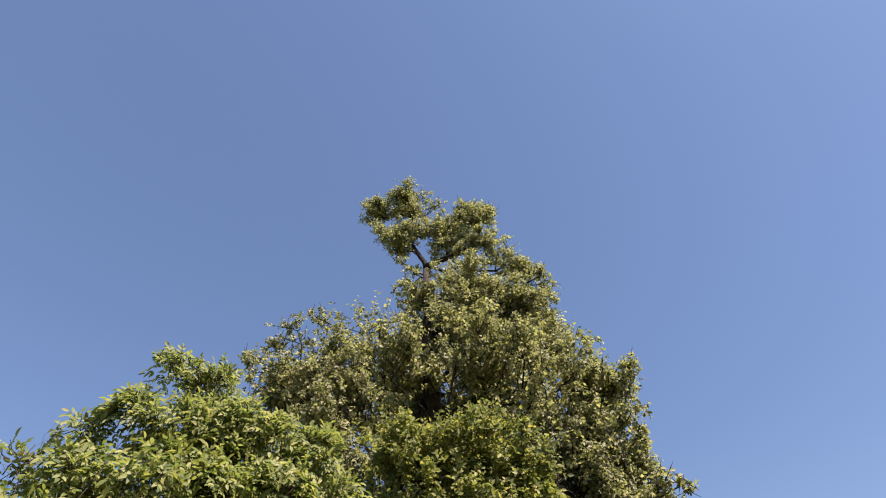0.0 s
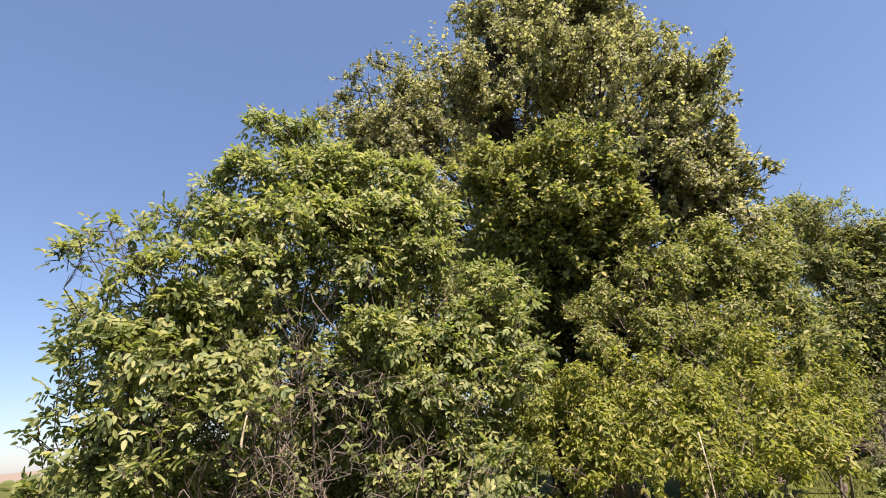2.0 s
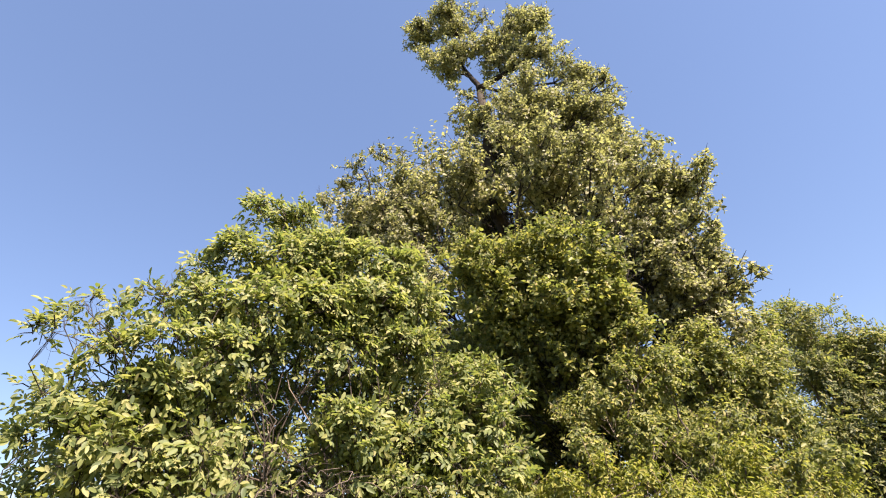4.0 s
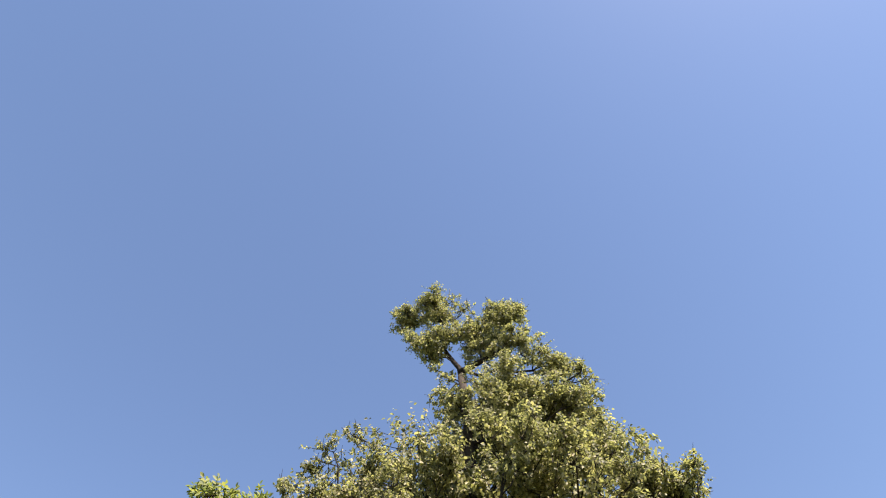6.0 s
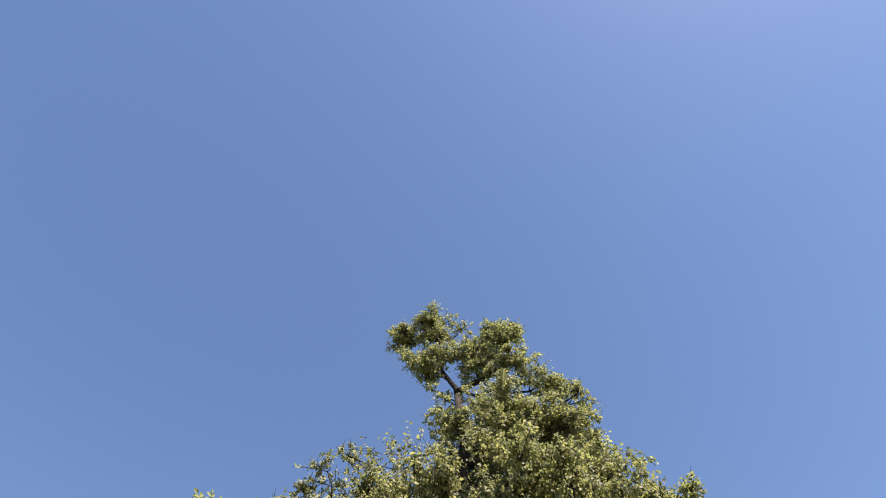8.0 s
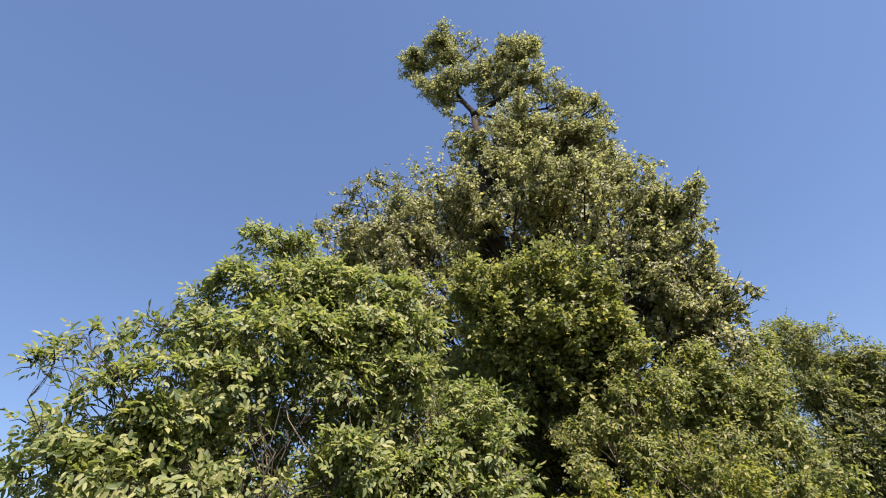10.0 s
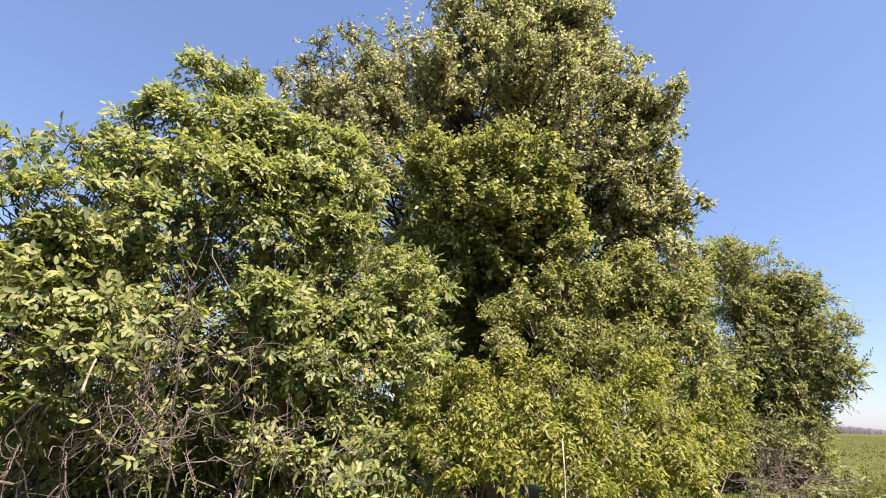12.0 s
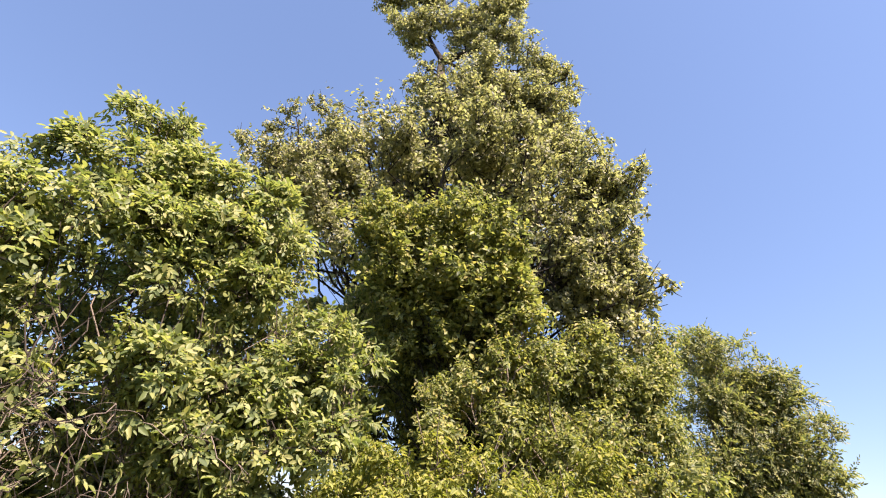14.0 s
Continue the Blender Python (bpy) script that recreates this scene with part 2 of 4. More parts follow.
def quick_part(name, verts, groups, mat, parent, label="", kind="stuff"):
    """A large mesh from groups of faces with the same number of corners."""
    me = bpy.data.meshes.new(name)
    verts = verts - np.array(root_of(parent).location)
    loops = np.concatenate([g.reshape(-1) for g in groups]).astype(np.int32)
    sizes = np.concatenate([np.full(len(g), g.shape[1]) for g in groups]).astype(np.int32)
    me.vertices.add(len(verts))
    me.vertices.foreach_set("co", verts.astype(np.float32).reshape(-1))
    me.loops.add(len(loops))
    me.loops.foreach_set("vertex_index", loops)
    me.polygons.add(len(sizes))
    me.polygons.foreach_set("loop_start", np.concatenate([[0], np.cumsum(sizes)[:-1]]).astype(np.int32))
    me.polygons.foreach_set("loop_total", sizes)
    me.update(calc_edges=True)
    me.materials.append(mat)
    ob = new(name, me)
    ob.parent = parent
    return tagged(ob, label, kind=kind)


def bough(tree, origin, clump, style, cover=2.3, thick=0.03, part_name="limb"):
    """A limb from the trunk to a clump, its branchlets, and the leaves it carries."""
    x, y, z, r = clump
    c = np.array([x, y, z])
    limb = crooked(origin, c, 7, style["wander"])
    pieces = [tube(limb, np.linspace(thick, thick * 0.35, 7), 6)]
    for _ in range(7):
        end = c + unit(rng.normal(0, 1, 3) + np.array([0, 0, 0.4])) * r * rng.uniform(0.7, 1.0)
        pieces.append(tube(crooked(limb[rng.integers(4, 7)], end, 5, 0.15), np.linspace(thick * 0.3, thick * 0.08, 5), 4))
    area = style["leaf"] ** 2 * style["width"] * 0.62
    count = cover * math.pi * r * r / (0.5 * area)
    data, s0, s1, long = (pinnate_shoots if style["pairs"] else shoots)(c, max(0.55 * r, r * (1.15 if style["pairs"] else 1.02) - (1.3 if style["pairs"] else 0.2) * style["leaf"]), count, style)
    for i, (a, b) in enumerate(zip(s0, s1)):
        if not long[i] and (i % style["twig_step"] or np.linalg.norm(b - c) > r * 1.1):
            continue
        pieces.append(tube(np.array([a, (a + b) / 2 + rng.normal(0, 0.01, 3), b]), [0.004, 0.003, 0.0015], 3))
    v, f = pieces[0]
    wood = mesh_part(part_name, v, f, style["bark"], tree, smooth=True)
    v, f = joined(pieces[1:])
    mesh_part("brushy_twig", v, f, style["bark"], wood, kind="stuff")
    return wood, data


def plant(tree, stem_at, groups, style, cover=2.3, thick=0.03, singles=0):
    """Limbs and foliage for every clump; stem_at(clump) gives where its limb leaves the wood."""
    kept = []
    for clump in groups:
        wood, leaves = bough(tree, stem_at(clump), clump, style, cover, thick)
        kept.append((wood, leaves))
    if singles:
        whole = np.concatenate([lv[0] for _, lv in kept])
        limit = np.sort(whole[:, 1])[singles]
    me = None
    for wood, (base, axis, normal, size) in kept:
        if singles:
            near = base[:, 1] < limit
            if near.any():
                if me is None:
                    me = bpy.data.meshes.new("leaf")
                    me.from_pydata((style["outline"][0] * np.array([style["width"], 1, 1])).tolist(), [], style["outline"][1])
                    me.materials.append(style["mat"])
                across, up = leaf_frames(axis, normal)
                o = np.array(root_of(tree).location)
                for i in np.nonzero(near)[0]:
                    ob = new("leaf", me)
                    ob.parent = wood
                    m = np.eye(4)
                    m[:3, 0], m[:3, 1], m[:3, 2], m[:3, 3] = across[i] * size[i], axis[i] * size[i], up[i] * size[i], base[i] - o
                    ob.matrix_basis = Matrix(m.tolist())
            base, axis, normal, size = base[~near], axis[~near], normal[~near], size[~near]
        if not len(base):
            continue
        v, f = leaf_mesh(base, axis, normal, size, style["outline"], style["width"])
        quick_part("foliage", v, f, style["mat"], wood)


def plant_ragged(tree, stem_at, groups, style, cover=2.3, thick=0.03, parts=5, size=0.5, spread=0.66, backing=None):
    """Each clump broken into smaller sprays on side limbs, so that its outline is uneven; backing: coarser inner foliage behind it."""
    for x, y, z, r in groups:
        c = np.array([x, y, z])
        limb = stem_at((x, y, z, r))
        plant(tree, lambda _: limb, [(x, y, z, r * 0.7)], style, cover * 0.7, thick)
        sprays = []
        for d in unit(rng.normal(0, 1, (parts, 3)) + np.array([0, -0.2, 0.2])):
            sprays.append((*(c + d * r * spread * rng.uniform(0.8, 1.12)), r * size * rng.uniform(0.7, 1.2)))
        plant(tree, lambda _: c, sprays, style, cover, thick * 0.4)
        if backing:
            plant(tree, lambda _: limb, [(x, y + 0.4, z - 0.05, r * 0.9)], backing, 0.85, thick * 0.6)


def leaves_for(r, style, cover):
    return cover * math.pi * r * r / (0.5 * style["leaf"] ** 2 * style["width"] * 0.62)


def plant_branchy(tree, stem_at, groups, style, cover=1.2, thick=0.03, branches=6, tiny=0.33, backing=None):
    """Each clump is a limb that divides into crooked side branches; small tufts of leaves sit along their outer part."""
    for x, y, z, r in groups:
        c, limb = np.array([x, y, z]), stem_at((x, y, z, r))
        main = crooked(limb, c, 8, style["wander"])
        v, f = tube(main, np.linspace(thick, thick * 0.4, 8), 7)
        wood = mesh_part("limb", v, f, style["bark"], tree, smooth=True)
        pieces, sets = [], []
        for d in unit(rng.normal(0, 1, (branches, 3)) + np.array([0, -0.15, 0.15])):
            end = c + d * r * rng.uniform(0.55, 0.9)
            line = crooked(main[rng.integers(5, 8)], end, 6, 0.22)
            pieces.append(tube(line, np.linspace(thick * 0.38, thick * 0.1, 6), 4))
            for k in (2, 4, 5):
                q = r * tiny * rng.uniform(0.75, 1.25)
                data, s0, s1, _ = shoots(line[k] + rng.normal(0, 0.12 * r, 3), q, leaves_for(q, style, cover), style)
                sets.append(data)
                for a, b in list(zip(s0, s1))[::style["twig_step"]]:
                    pieces.append(tube(np.array([line[k], (a + b) / 2, b]), [0.005, 0.004, 0.002], 3))
        v, f = joined(pieces)
        mesh_part("brushy_twig", v, f, style["bark"], wood, kind="stuff")
        v, f = leaf_mesh(*[np.concatenate([q[i] for q in sets]) for i in range(4)], style["outline"], style["width"])
        quick_part("foliage", v, f, style["mat"], wood)
        if backing:
            plant(tree, lambda _: limb, [(x, y + 0.4, z - 0.05, r * 0.9)], backing, 0.9, thick * 0.6)


def style(mat, leaf, width, outline=ROUND_LEAF, droop=0.1, reach=1.0, per=10, rise=0.4, bark=TWIG, twig_step=4, longs=0.03, face=0.3, tuft=13, pairs=0, wander=0.1):
    return dict(mat=mat, leaf=leaf, width=width, outline=outline, droop=droop, reach=reach, per=per, rise=rise, bark=bark, twig_step=twig_step, longs=longs, face=face, tuft=tuft, pairs=pairs, wander=wander)


# ---- ground ----
def make_ground():
    m, n, l, p = material("field_soil_and_crop")
    fine, mid, big = noise_node(n, l, 14, 8), noise_node(n, l, 1.6, 5), noise_node(n, l, 0.05, 3)
    r = ramp(n, [(0.25, (0.06, 0.064, 0.02)), (0.42, (0.07, 0.077, 0.022)), (0.6, (0.078, 0.084, 0.025)), (0.8, (0.098, 0.095, 0.036))])
    a, b = n.new("ShaderNodeMix"), n.new("ShaderNodeMix")
    a.inputs[0].default_value, b.inputs[0].default_value = 0.4, 0.5
    l.new(fine.outputs[0], a.inputs[2])
    l.new(mid.outputs[0], a.inputs[3])
    l.new(a.outputs[0], b.inputs[2])
    l.new(big.outputs[0], b.inputs[3])
    l.new(b.outputs[0], r.inputs[0])
    # bare reddish plough land far off on the western side
    tc, sep, cut, mix = n.new("ShaderNodeTexCoord"), n.new("ShaderNodeSeparateXYZ"), n.new("ShaderNodeMapRange"), n.new("ShaderNodeMix")
    l.new(tc.outputs["Object"], sep.inputs[0])
    l.new(sep.outputs[0], cut.inputs[0])
    cut.inputs[1].default_value, cut.inputs[2].default_value, cut.inputs[3].default_value, cut.inputs[4].default_value = -70, -64, 1, 0
    mix.data_type = "RGBA"
    l.new(cut.outputs[0], mix.inputs[0])
    l.new(r.outputs[0], mix.inputs[6])
    mix.inputs[7].default_value = (0.21, 0.165, 0.13, 1)
    l.new(mix.outputs[2], p.inputs["Base Color"])
    p.inputs["Roughness"].default_value, p.inputs["Specular IOR Level"].default_value = 0.95, 0.04
    bump = n.new("ShaderNodeBump")
    bump.inputs["Strength"].default_value, bump.inputs["Distance"].default_value = 0.5, 0.03
    l.new(fine.outputs[0], bump.inputs["Height"])
    l.new(bump.outputs[0], p.inputs["Normal"])
    rings = np.concatenate([[0.01], np.linspace(0.6, 14, 24), np.geomspace(18, 2500, 22)])
    steps = 96
    a = np.linspace(0, 2 * math.pi, steps, endpoint=False)
    x = (0.5 + rings[:, None] * np.sin(a)).reshape(-1)
    y = (0.4 + rings[:, None] * np.cos(a)).reshape(-1)
    v = np.stack([x, y, ground_height(x, y)], 1)
    f = []
    for i in range(len(rings) - 1):
        for k in range(steps):
            b, c = i * steps + k, i * steps + (k + 1) % steps
            f.append((b, b + steps, c + steps, c))
    f.append(tuple(range(steps)))
    ob = mesh_part("ground", v, f, m, None, smooth=True)
    tagged(ob, "green crop field with patches of bare soil", "field", kind="structure")


make_ground()

# ---- plan of the boughs: x, y, z, reach ----
PEAR_TOP = [
    (-0.86, 6.0, 9.38, 0.44), (-0.28, 6.0, 9.68, 0.5), (-0.48, 6.0, 8.66, 0.47), (0.25, 6.0, 8.61, 0.46),
    (0.92, 6.0, 9.0, 0.47), (1.01, 6.0, 8.23, 0.34), (0.61, 6.0, 8.19, 0.29), (1.55, 6.0, 7.78, 0.39),
    (1.85, 6.0, 7.35, 0.22), (0.62, 6.0, 7.21, 0.54), (1.13, 6.0, 6.84, 0.51), (1.61, 6.0, 6.55, 0.37),
    (0.05, 6.0, 6.85, 0.35),
]
PEAR_CROOK = [
    (0.31, 6.0, 8.86, 0.24), (0.45, 5.95, 8.33, 0.22), (0.8, 6.0, 8.4, 0.22), (-0.33, 6.0, 8.34, 0.2),
    (1.09, 6.05, 7.9, 0.24), (0.3, 6.0, 9.5, 0.2), (-0.4, 5.95, 7.3, 0.2),
    (-0.58, 6.0, 8.42, 0.29), (-0.31, 6.0, 7.86, 0.23), (-0.27, 6.0, 7.14, 0.27), (-0.03, 6.0, 6.97, 0.26),
    (0.25, 6.0, 8.95, 0.28), (0.64, 6.0, 9.32, 0.27), (0.86, 6.0, 8.55, 0.27), (0.0, 6.0, 9.9, 0.24),
    (1.25, 6.0, 9.31, 0.2),
]
PEAR_BACK = [
    (0.32, 6.9, 7.07, 0.58), (1.11, 6.9, 7.16, 0.58), (1.7, 6.9, 6.79, 0.56), (0.72, 6.9, 6.39, 0.55),
    (1.42, 6.9, 6.26, 0.54), (2.15, 6.9, 6.35, 0.49), (-0.2, 6.9, 6.56, 0.52), (2.35, 6.9, 5.77, 0.43),
]
PEAR_SIDES = [
    (-1.29, 5.2, 5.67, 0.31), (-0.79, 5.2, 5.6, 0.33), (-0.27, 5.2, 5.73, 0.35), (-0.98, 5.2, 5.05, 0.41),
    (-1.85, 5.0, 5.22, 0.28), (-1.57, 5.2, 5.11, 0.35), (1.87, 5.2, 5.03, 0.35), (2.14, 5.2, 4.8, 0.28),
    (2.41, 5.2, 4.96, 0.11), (1.76, 5.2, 4.38, 0.36), (2.08, 5.2, 4.3, 0.29), (2.24, 5.2, 4.12, 0.13),
    (1.66, 5.2, 3.79, 0.34), (2.01, 5.2, 3.78, 0.28), (2.17, 5.2, 3.62, 0.19), (2.39, 5.2, 3.64, 0.09),
    (1.8, 5.2, 3.33, 0.33), (2.07, 5.2, 3.22, 0.24),
]
PEAR_NECK = [
    (0.03, 5.8, 6.92, 0.33), (0.5, 5.8, 6.93, 0.41), (1.09, 5.8, 6.84, 0.4), (1.58, 5.8, 6.57, 0.33),
    (-0.25, 5.8, 6.47, 0.24), (0.55, 5.8, 6.48, 0.48), (1.71, 5.8, 6.12, 0.3), (-0.55, 5.5, 6.05, 0.18),
]
PEAR_SHOULDER = [
    (-0.93, 5.0, 4.64, 0.36), (-1.23, 5.0, 5.02, 0.28), (-0.64, 5.0, 4.14, 0.29), (-0.44, 5.3, 4.68, 0.32),
    (-1.24, 4.9, 4.44, 0.27), (-1.66, 5.0, 5.27, 0.22),
]
PEAR_HEART = [
    (-0.62, 6.8, 6.19, 0.63), (0.3, 4.9, 5.41, 0.42), (0.81, 4.8, 5.3, 0.41), (1.21, 4.8, 5.14, 0.33),
    (1.62, 5.2, 5.27, 0.29), (0.13, 7.1, 5.92, 0.72), (1.01, 6.9, 5.79, 0.6), (1.33, 5.0, 4.57, 0.33),
    (-0.63, 6.2, 3.72, 0.5), (-0.08, 6.2, 3.48, 0.55), (0.4, 6.2, 3.13, 0.46), (0.9, 6.2, 3.05, 0.45),
    (-0.96, 6.2, 3.33, 0.35), (-0.05, 6.2, 2.79, 0.52),
]
PLUM = [
    (-0.12, 4.5, 3.4, 0.22), (0.19, 4.45, 3.3, 0.22), (0.51, 4.45, 3.29, 0.22), (0.82, 4.5, 3.26, 0.22),
    (0.03, 4.5, 3.09, 0.2), (0.38, 4.45, 2.99, 0.21), (0.66, 4.5, 3.01, 0.21), (0.91, 4.6, 2.95, 0.2),
    (0.16, 4.6, 2.8, 0.19), (0.55, 4.5, 2.72, 0.2), (-0.3, 4.6, 3.73, 0.22),
    (-0.21, 4.4, 3.79, 0.29), (0.18, 4.4, 3.89, 0.29), (0.54, 4.4, 3.87, 0.31), (0.86, 4.4, 3.68, 0.27),
    (0.02, 4.4, 3.46, 0.28), (0.42, 4.4, 3.43, 0.32), (0.78, 4.4, 3.31, 0.29), (1.08, 4.4, 3.2, 0.21),
    (1.05, 4.4, 3.47, 0.19), (1.14, 4.4, 3.04, 0.21), (0.48, 5.2, 3.21, 0.34), (0.89, 5.0, 3.08, 0.26),
    (-0.3, 5.2, 3.5, 0.27), (0.14, 5.2, 3.39, 0.29), (-0.06, 5.6, 3.05, 0.24), (0.5, 5.6, 2.84, 0.23),
]
UNDERBOUGHS = [
    (-0.35, 5.6, 3.22, 0.28), (0.08, 5.6, 3.15, 0.27), (0.49, 5.6, 3.09, 0.27), (0.86, 5.3, 2.95, 0.25),
    (-0.21, 5.6, 2.83, 0.27), (0.24, 5.5, 2.63, 0.26), (0.67, 5.3, 2.54, 0.21), (1.02, 5.1, 2.76, 0.21),
]
THICKET_TOP = [
    (1.09, 4.4, 2.85, 0.2), (0.97, 4.3, 2.57, 0.19), (0.73, 4.3, 2.43, 0.19), (0.5, 4.3, 2.34, 0.17),
    (1.25, 4.5, 2.58, 0.22), (1.63, 4.9, 2.92, 0.22), (0.54, 4.1, 2.11, 0.18), (1.82, 5.0, 2.72, 0.22),
]
ELDER_TOP = [
    (-1.52, 3.1, 3.88, 0.15), (-1.3, 3.2, 3.82, 0.19), (-1.45, 2.9, 3.35, 0.2), (-1.7, 2.8, 3.3, 0.14),
    (-1.18, 3.0, 3.31, 0.23), (-0.96, 3.2, 3.4, 0.22), (-0.74, 3.3, 3.32, 0.22), (-0.49, 3.4, 3.27, 0.2),
    (-0.33, 3.4, 3.02, 0.15), (-0.62, 3.2, 2.95, 0.22), (-0.92, 3.0, 2.93, 0.21), (-1.18, 2.8, 2.9, 0.2),
    (-1.4, 2.6, 2.87, 0.18), (-1.64, 2.5, 2.92, 0.13), (-1.62, 2.3, 2.74, 0.1), (-1.5, 2.0, 2.65, 0.05),
    (-1.57, 1.95, 2.52, 0.06), (-1.39, 2.4, 2.57, 0.17), (-1.21, 2.6, 2.57, 0.16), (-0.43, 3.3, 2.72, 0.18),
    (-0.28, 3.4, 2.69, 0.13), (-0.73, 3.1, 2.64, 0.19),
]
ELDER_THIN = [
    (-1.3, 3.2, 2.72, 0.17), (-1.51, 3.3, 2.58, 0.17), (-1.28, 3.4, 2.53, 0.17), (-1.56, 3.1, 2.44, 0.14),
    (-0.67, 3.5, 2.47, 0.15), (-1.75, 3.1, 2.4, 0.16), (-1.63, 3.2, 2.13, 0.16), (-1.42, 3.4, 2.29, 0.17),
]
ELDER_LOW = [
    (-1.69, 2.25, 2.11, 0.1), (-1.48, 2.3, 2.08, 0.1), (-1.16, 2.48, 2.0, 0.1), (-1.54, 2.2, 1.88, 0.1),
    (-1.19, 2.32, 1.81, 0.09), (-1.0, 2.38, 1.8, 0.08), (-1.32, 2.22, 1.74, 0.09), (-1.37, 2.15, 1.6, 0.09),
    (-1.17, 2.28, 1.62, 0.08), (-0.98, 2.52, 1.95, 0.09), (-0.79, 2.75, 1.83, 0.09),
    (-1.7, 2.3, 2.28, 0.11), (-1.5, 2.35, 2.33, 0.12), (-1.3, 2.45, 2.15, 0.12), (-1.57, 2.25, 1.98, 0.11),
    (-1.34, 2.28, 1.88, 0.09), (-1.27, 2.45, 2.4, 0.12), (-1.5, 2.2, 1.78, 0.09),
    (-1.1, 2.5, 2.07, 0.1), (-0.88, 2.48, 1.77, 0.09), (-0.75, 2.4, 1.4, 0.09), (-0.6, 2.5, 1.62, 0.08),
    (-0.64, 2.6, 1.85, 0.09), (-0.76, 2.6, 2.02, 0.1), (-1.02, 2.4, 1.5, 0.09),
    (-1.6, 2.3, 2.49, 0.14), (-1.7, 2.2, 2.35, 0.13), (-1.85, 2.2, 2.32, 0.1), (-1.44, 2.4, 2.35, 0.16),
    (-1.81, 2.2, 2.12, 0.11), (-1.57, 2.2, 2.14, 0.15), (-1.37, 2.3, 2.08, 0.15), (-0.82, 3.0, 2.29, 0.16),
    (-0.62, 3.0, 2.15, 0.17), (-0.76, 2.9, 2.07, 0.13), (-0.19, 3.5, 2.26, 0.21), (-0.0, 3.7, 2.3, 0.17),
    (-0.39, 3.3, 2.09, 0.18), (-0.16, 3.4, 1.95, 0.2), (0.05, 3.5, 1.91, 0.18), (-0.47, 3.2, 1.86, 0.17),
]
ELDER_FOOT = [
    (-2.14, 2.3, 1.82, 0.1), (-1.79, 2.3, 1.69, 0.16), (-1.9, 2.2, 1.49, 0.14), (-1.59, 2.3, 1.46, 0.15),
    (-1.78, 3.2, 1.34, 0.19), (-1.38, 3.2, 1.39, 0.17), (-0.09, 3.3, 1.4, 0.19),
    (-0.16, 3.1, 1.26, 0.17),
]
ELDER_FILL = [
    (-1.91, 2.35, 2.02, 0.13), (-1.7, 2.4, 2.0, 0.14), (-1.67, 2.3, 1.84, 0.13), (-1.52, 2.4, 1.67, 0.13),
    (-2.09, 2.4, 2.26, 0.14), (-2.03, 3.1, 1.87, 0.16), (-2.04, 3.1, 1.53, 0.18), (-1.88, 3.2, 1.61, 0.16),
    (-1.69, 3.3, 1.49, 0.16), (-0.67, 3.1, 1.45, 0.15),
    (-0.42, 3.1, 1.35, 0.15), (-1.82, 3.2, 2.07, 0.15), (-1.9, 2.25, 1.88, 0.11), (-1.1, 3.2, 1.79, 0.13),
]
ELDER_BACK = [
    (-0.35, 3.4, 1.69, 0.15), (-0.54, 3.3, 1.81, 0.14), (-0.62, 3.2, 1.67, 0.12), (-0.23, 3.5, 1.61, 0.15),
    (-0.73, 3.1, 1.79, 0.11), (-0.16, 3.6, 1.79, 0.14), (-0.31, 3.3, 1.52, 0.14), (-0.03, 3.7, 1.56, 0.16),
    (-0.48, 3.5, 2.56, 0.12), (-0.33, 3.6, 2.53, 0.12), (-0.56, 3.4, 2.35, 0.11), (-0.67, 2.9, 1.89, 0.09),
]
THICKET_EDGE = [
    (0.22, 3.2, 1.47, 0.12), (0.23, 3.1, 1.34, 0.11), (0.37, 3.0, 1.31, 0.1), (0.02, 3.5, 1.62, 0.12),
]
THICKET_UP = [
    (1.16, 4.9, 2.05, 0.22), (1.3, 5.2, 2.05, 0.2),
    (2.35, 5.6, 3.15, 0.24), (2.2, 5.3, 2.85, 0.24), (2.13, 5.2, 2.55, 0.22),
    (0.62, 4.6, 2.47, 0.2), (0.94, 4.6, 2.53, 0.25), (1.28, 4.8, 2.74, 0.22), (1.66, 5.0, 2.7, 0.28),
    (2.06, 5.2, 2.66, 0.26), (1.01, 4.3, 2.13, 0.22), (1.64, 4.8, 2.27, 0.23), (2.11, 5.2, 2.25, 0.25),
    (2.37, 5.5, 2.09, 0.19), (1.85, 4.8, 1.87, 0.2), (1.34, 4.4, 1.99, 0.18),
]
THICKET_LOW = [
    (0.41, 3.4, 1.77, 0.15), (0.61, 3.5, 1.84, 0.15), (0.83, 3.6, 1.83, 0.14), (0.47, 3.2, 1.55, 0.16),
    (0.71, 3.2, 1.59, 0.16), (0.97, 3.4, 1.65, 0.16), (1.25, 3.7, 1.69, 0.16), (1.54, 4.0, 1.61, 0.18),
    (1.83, 4.3, 1.44, 0.15), (0.86, 3.1, 1.43, 0.15), (1.16, 3.4, 1.44, 0.17), (1.51, 3.8, 1.37, 0.16),
    (0.6, 3.0, 1.38, 0.13), (0.37, 3.1, 1.43, 0.11), (1.76, 4.0, 1.27, 0.13), (0.93, 3.0, 1.31, 0.12),
    (1.2, 3.2, 1.29, 0.13), (0.16, 3.9, 1.9, 0.14), (1.5, 4.2, 1.94, 0.15), (2.18, 4.9, 1.72, 0.18),
    (2.16, 4.8, 1.43, 0.15), (0.15, 3.4, 1.67, 0.12),
]
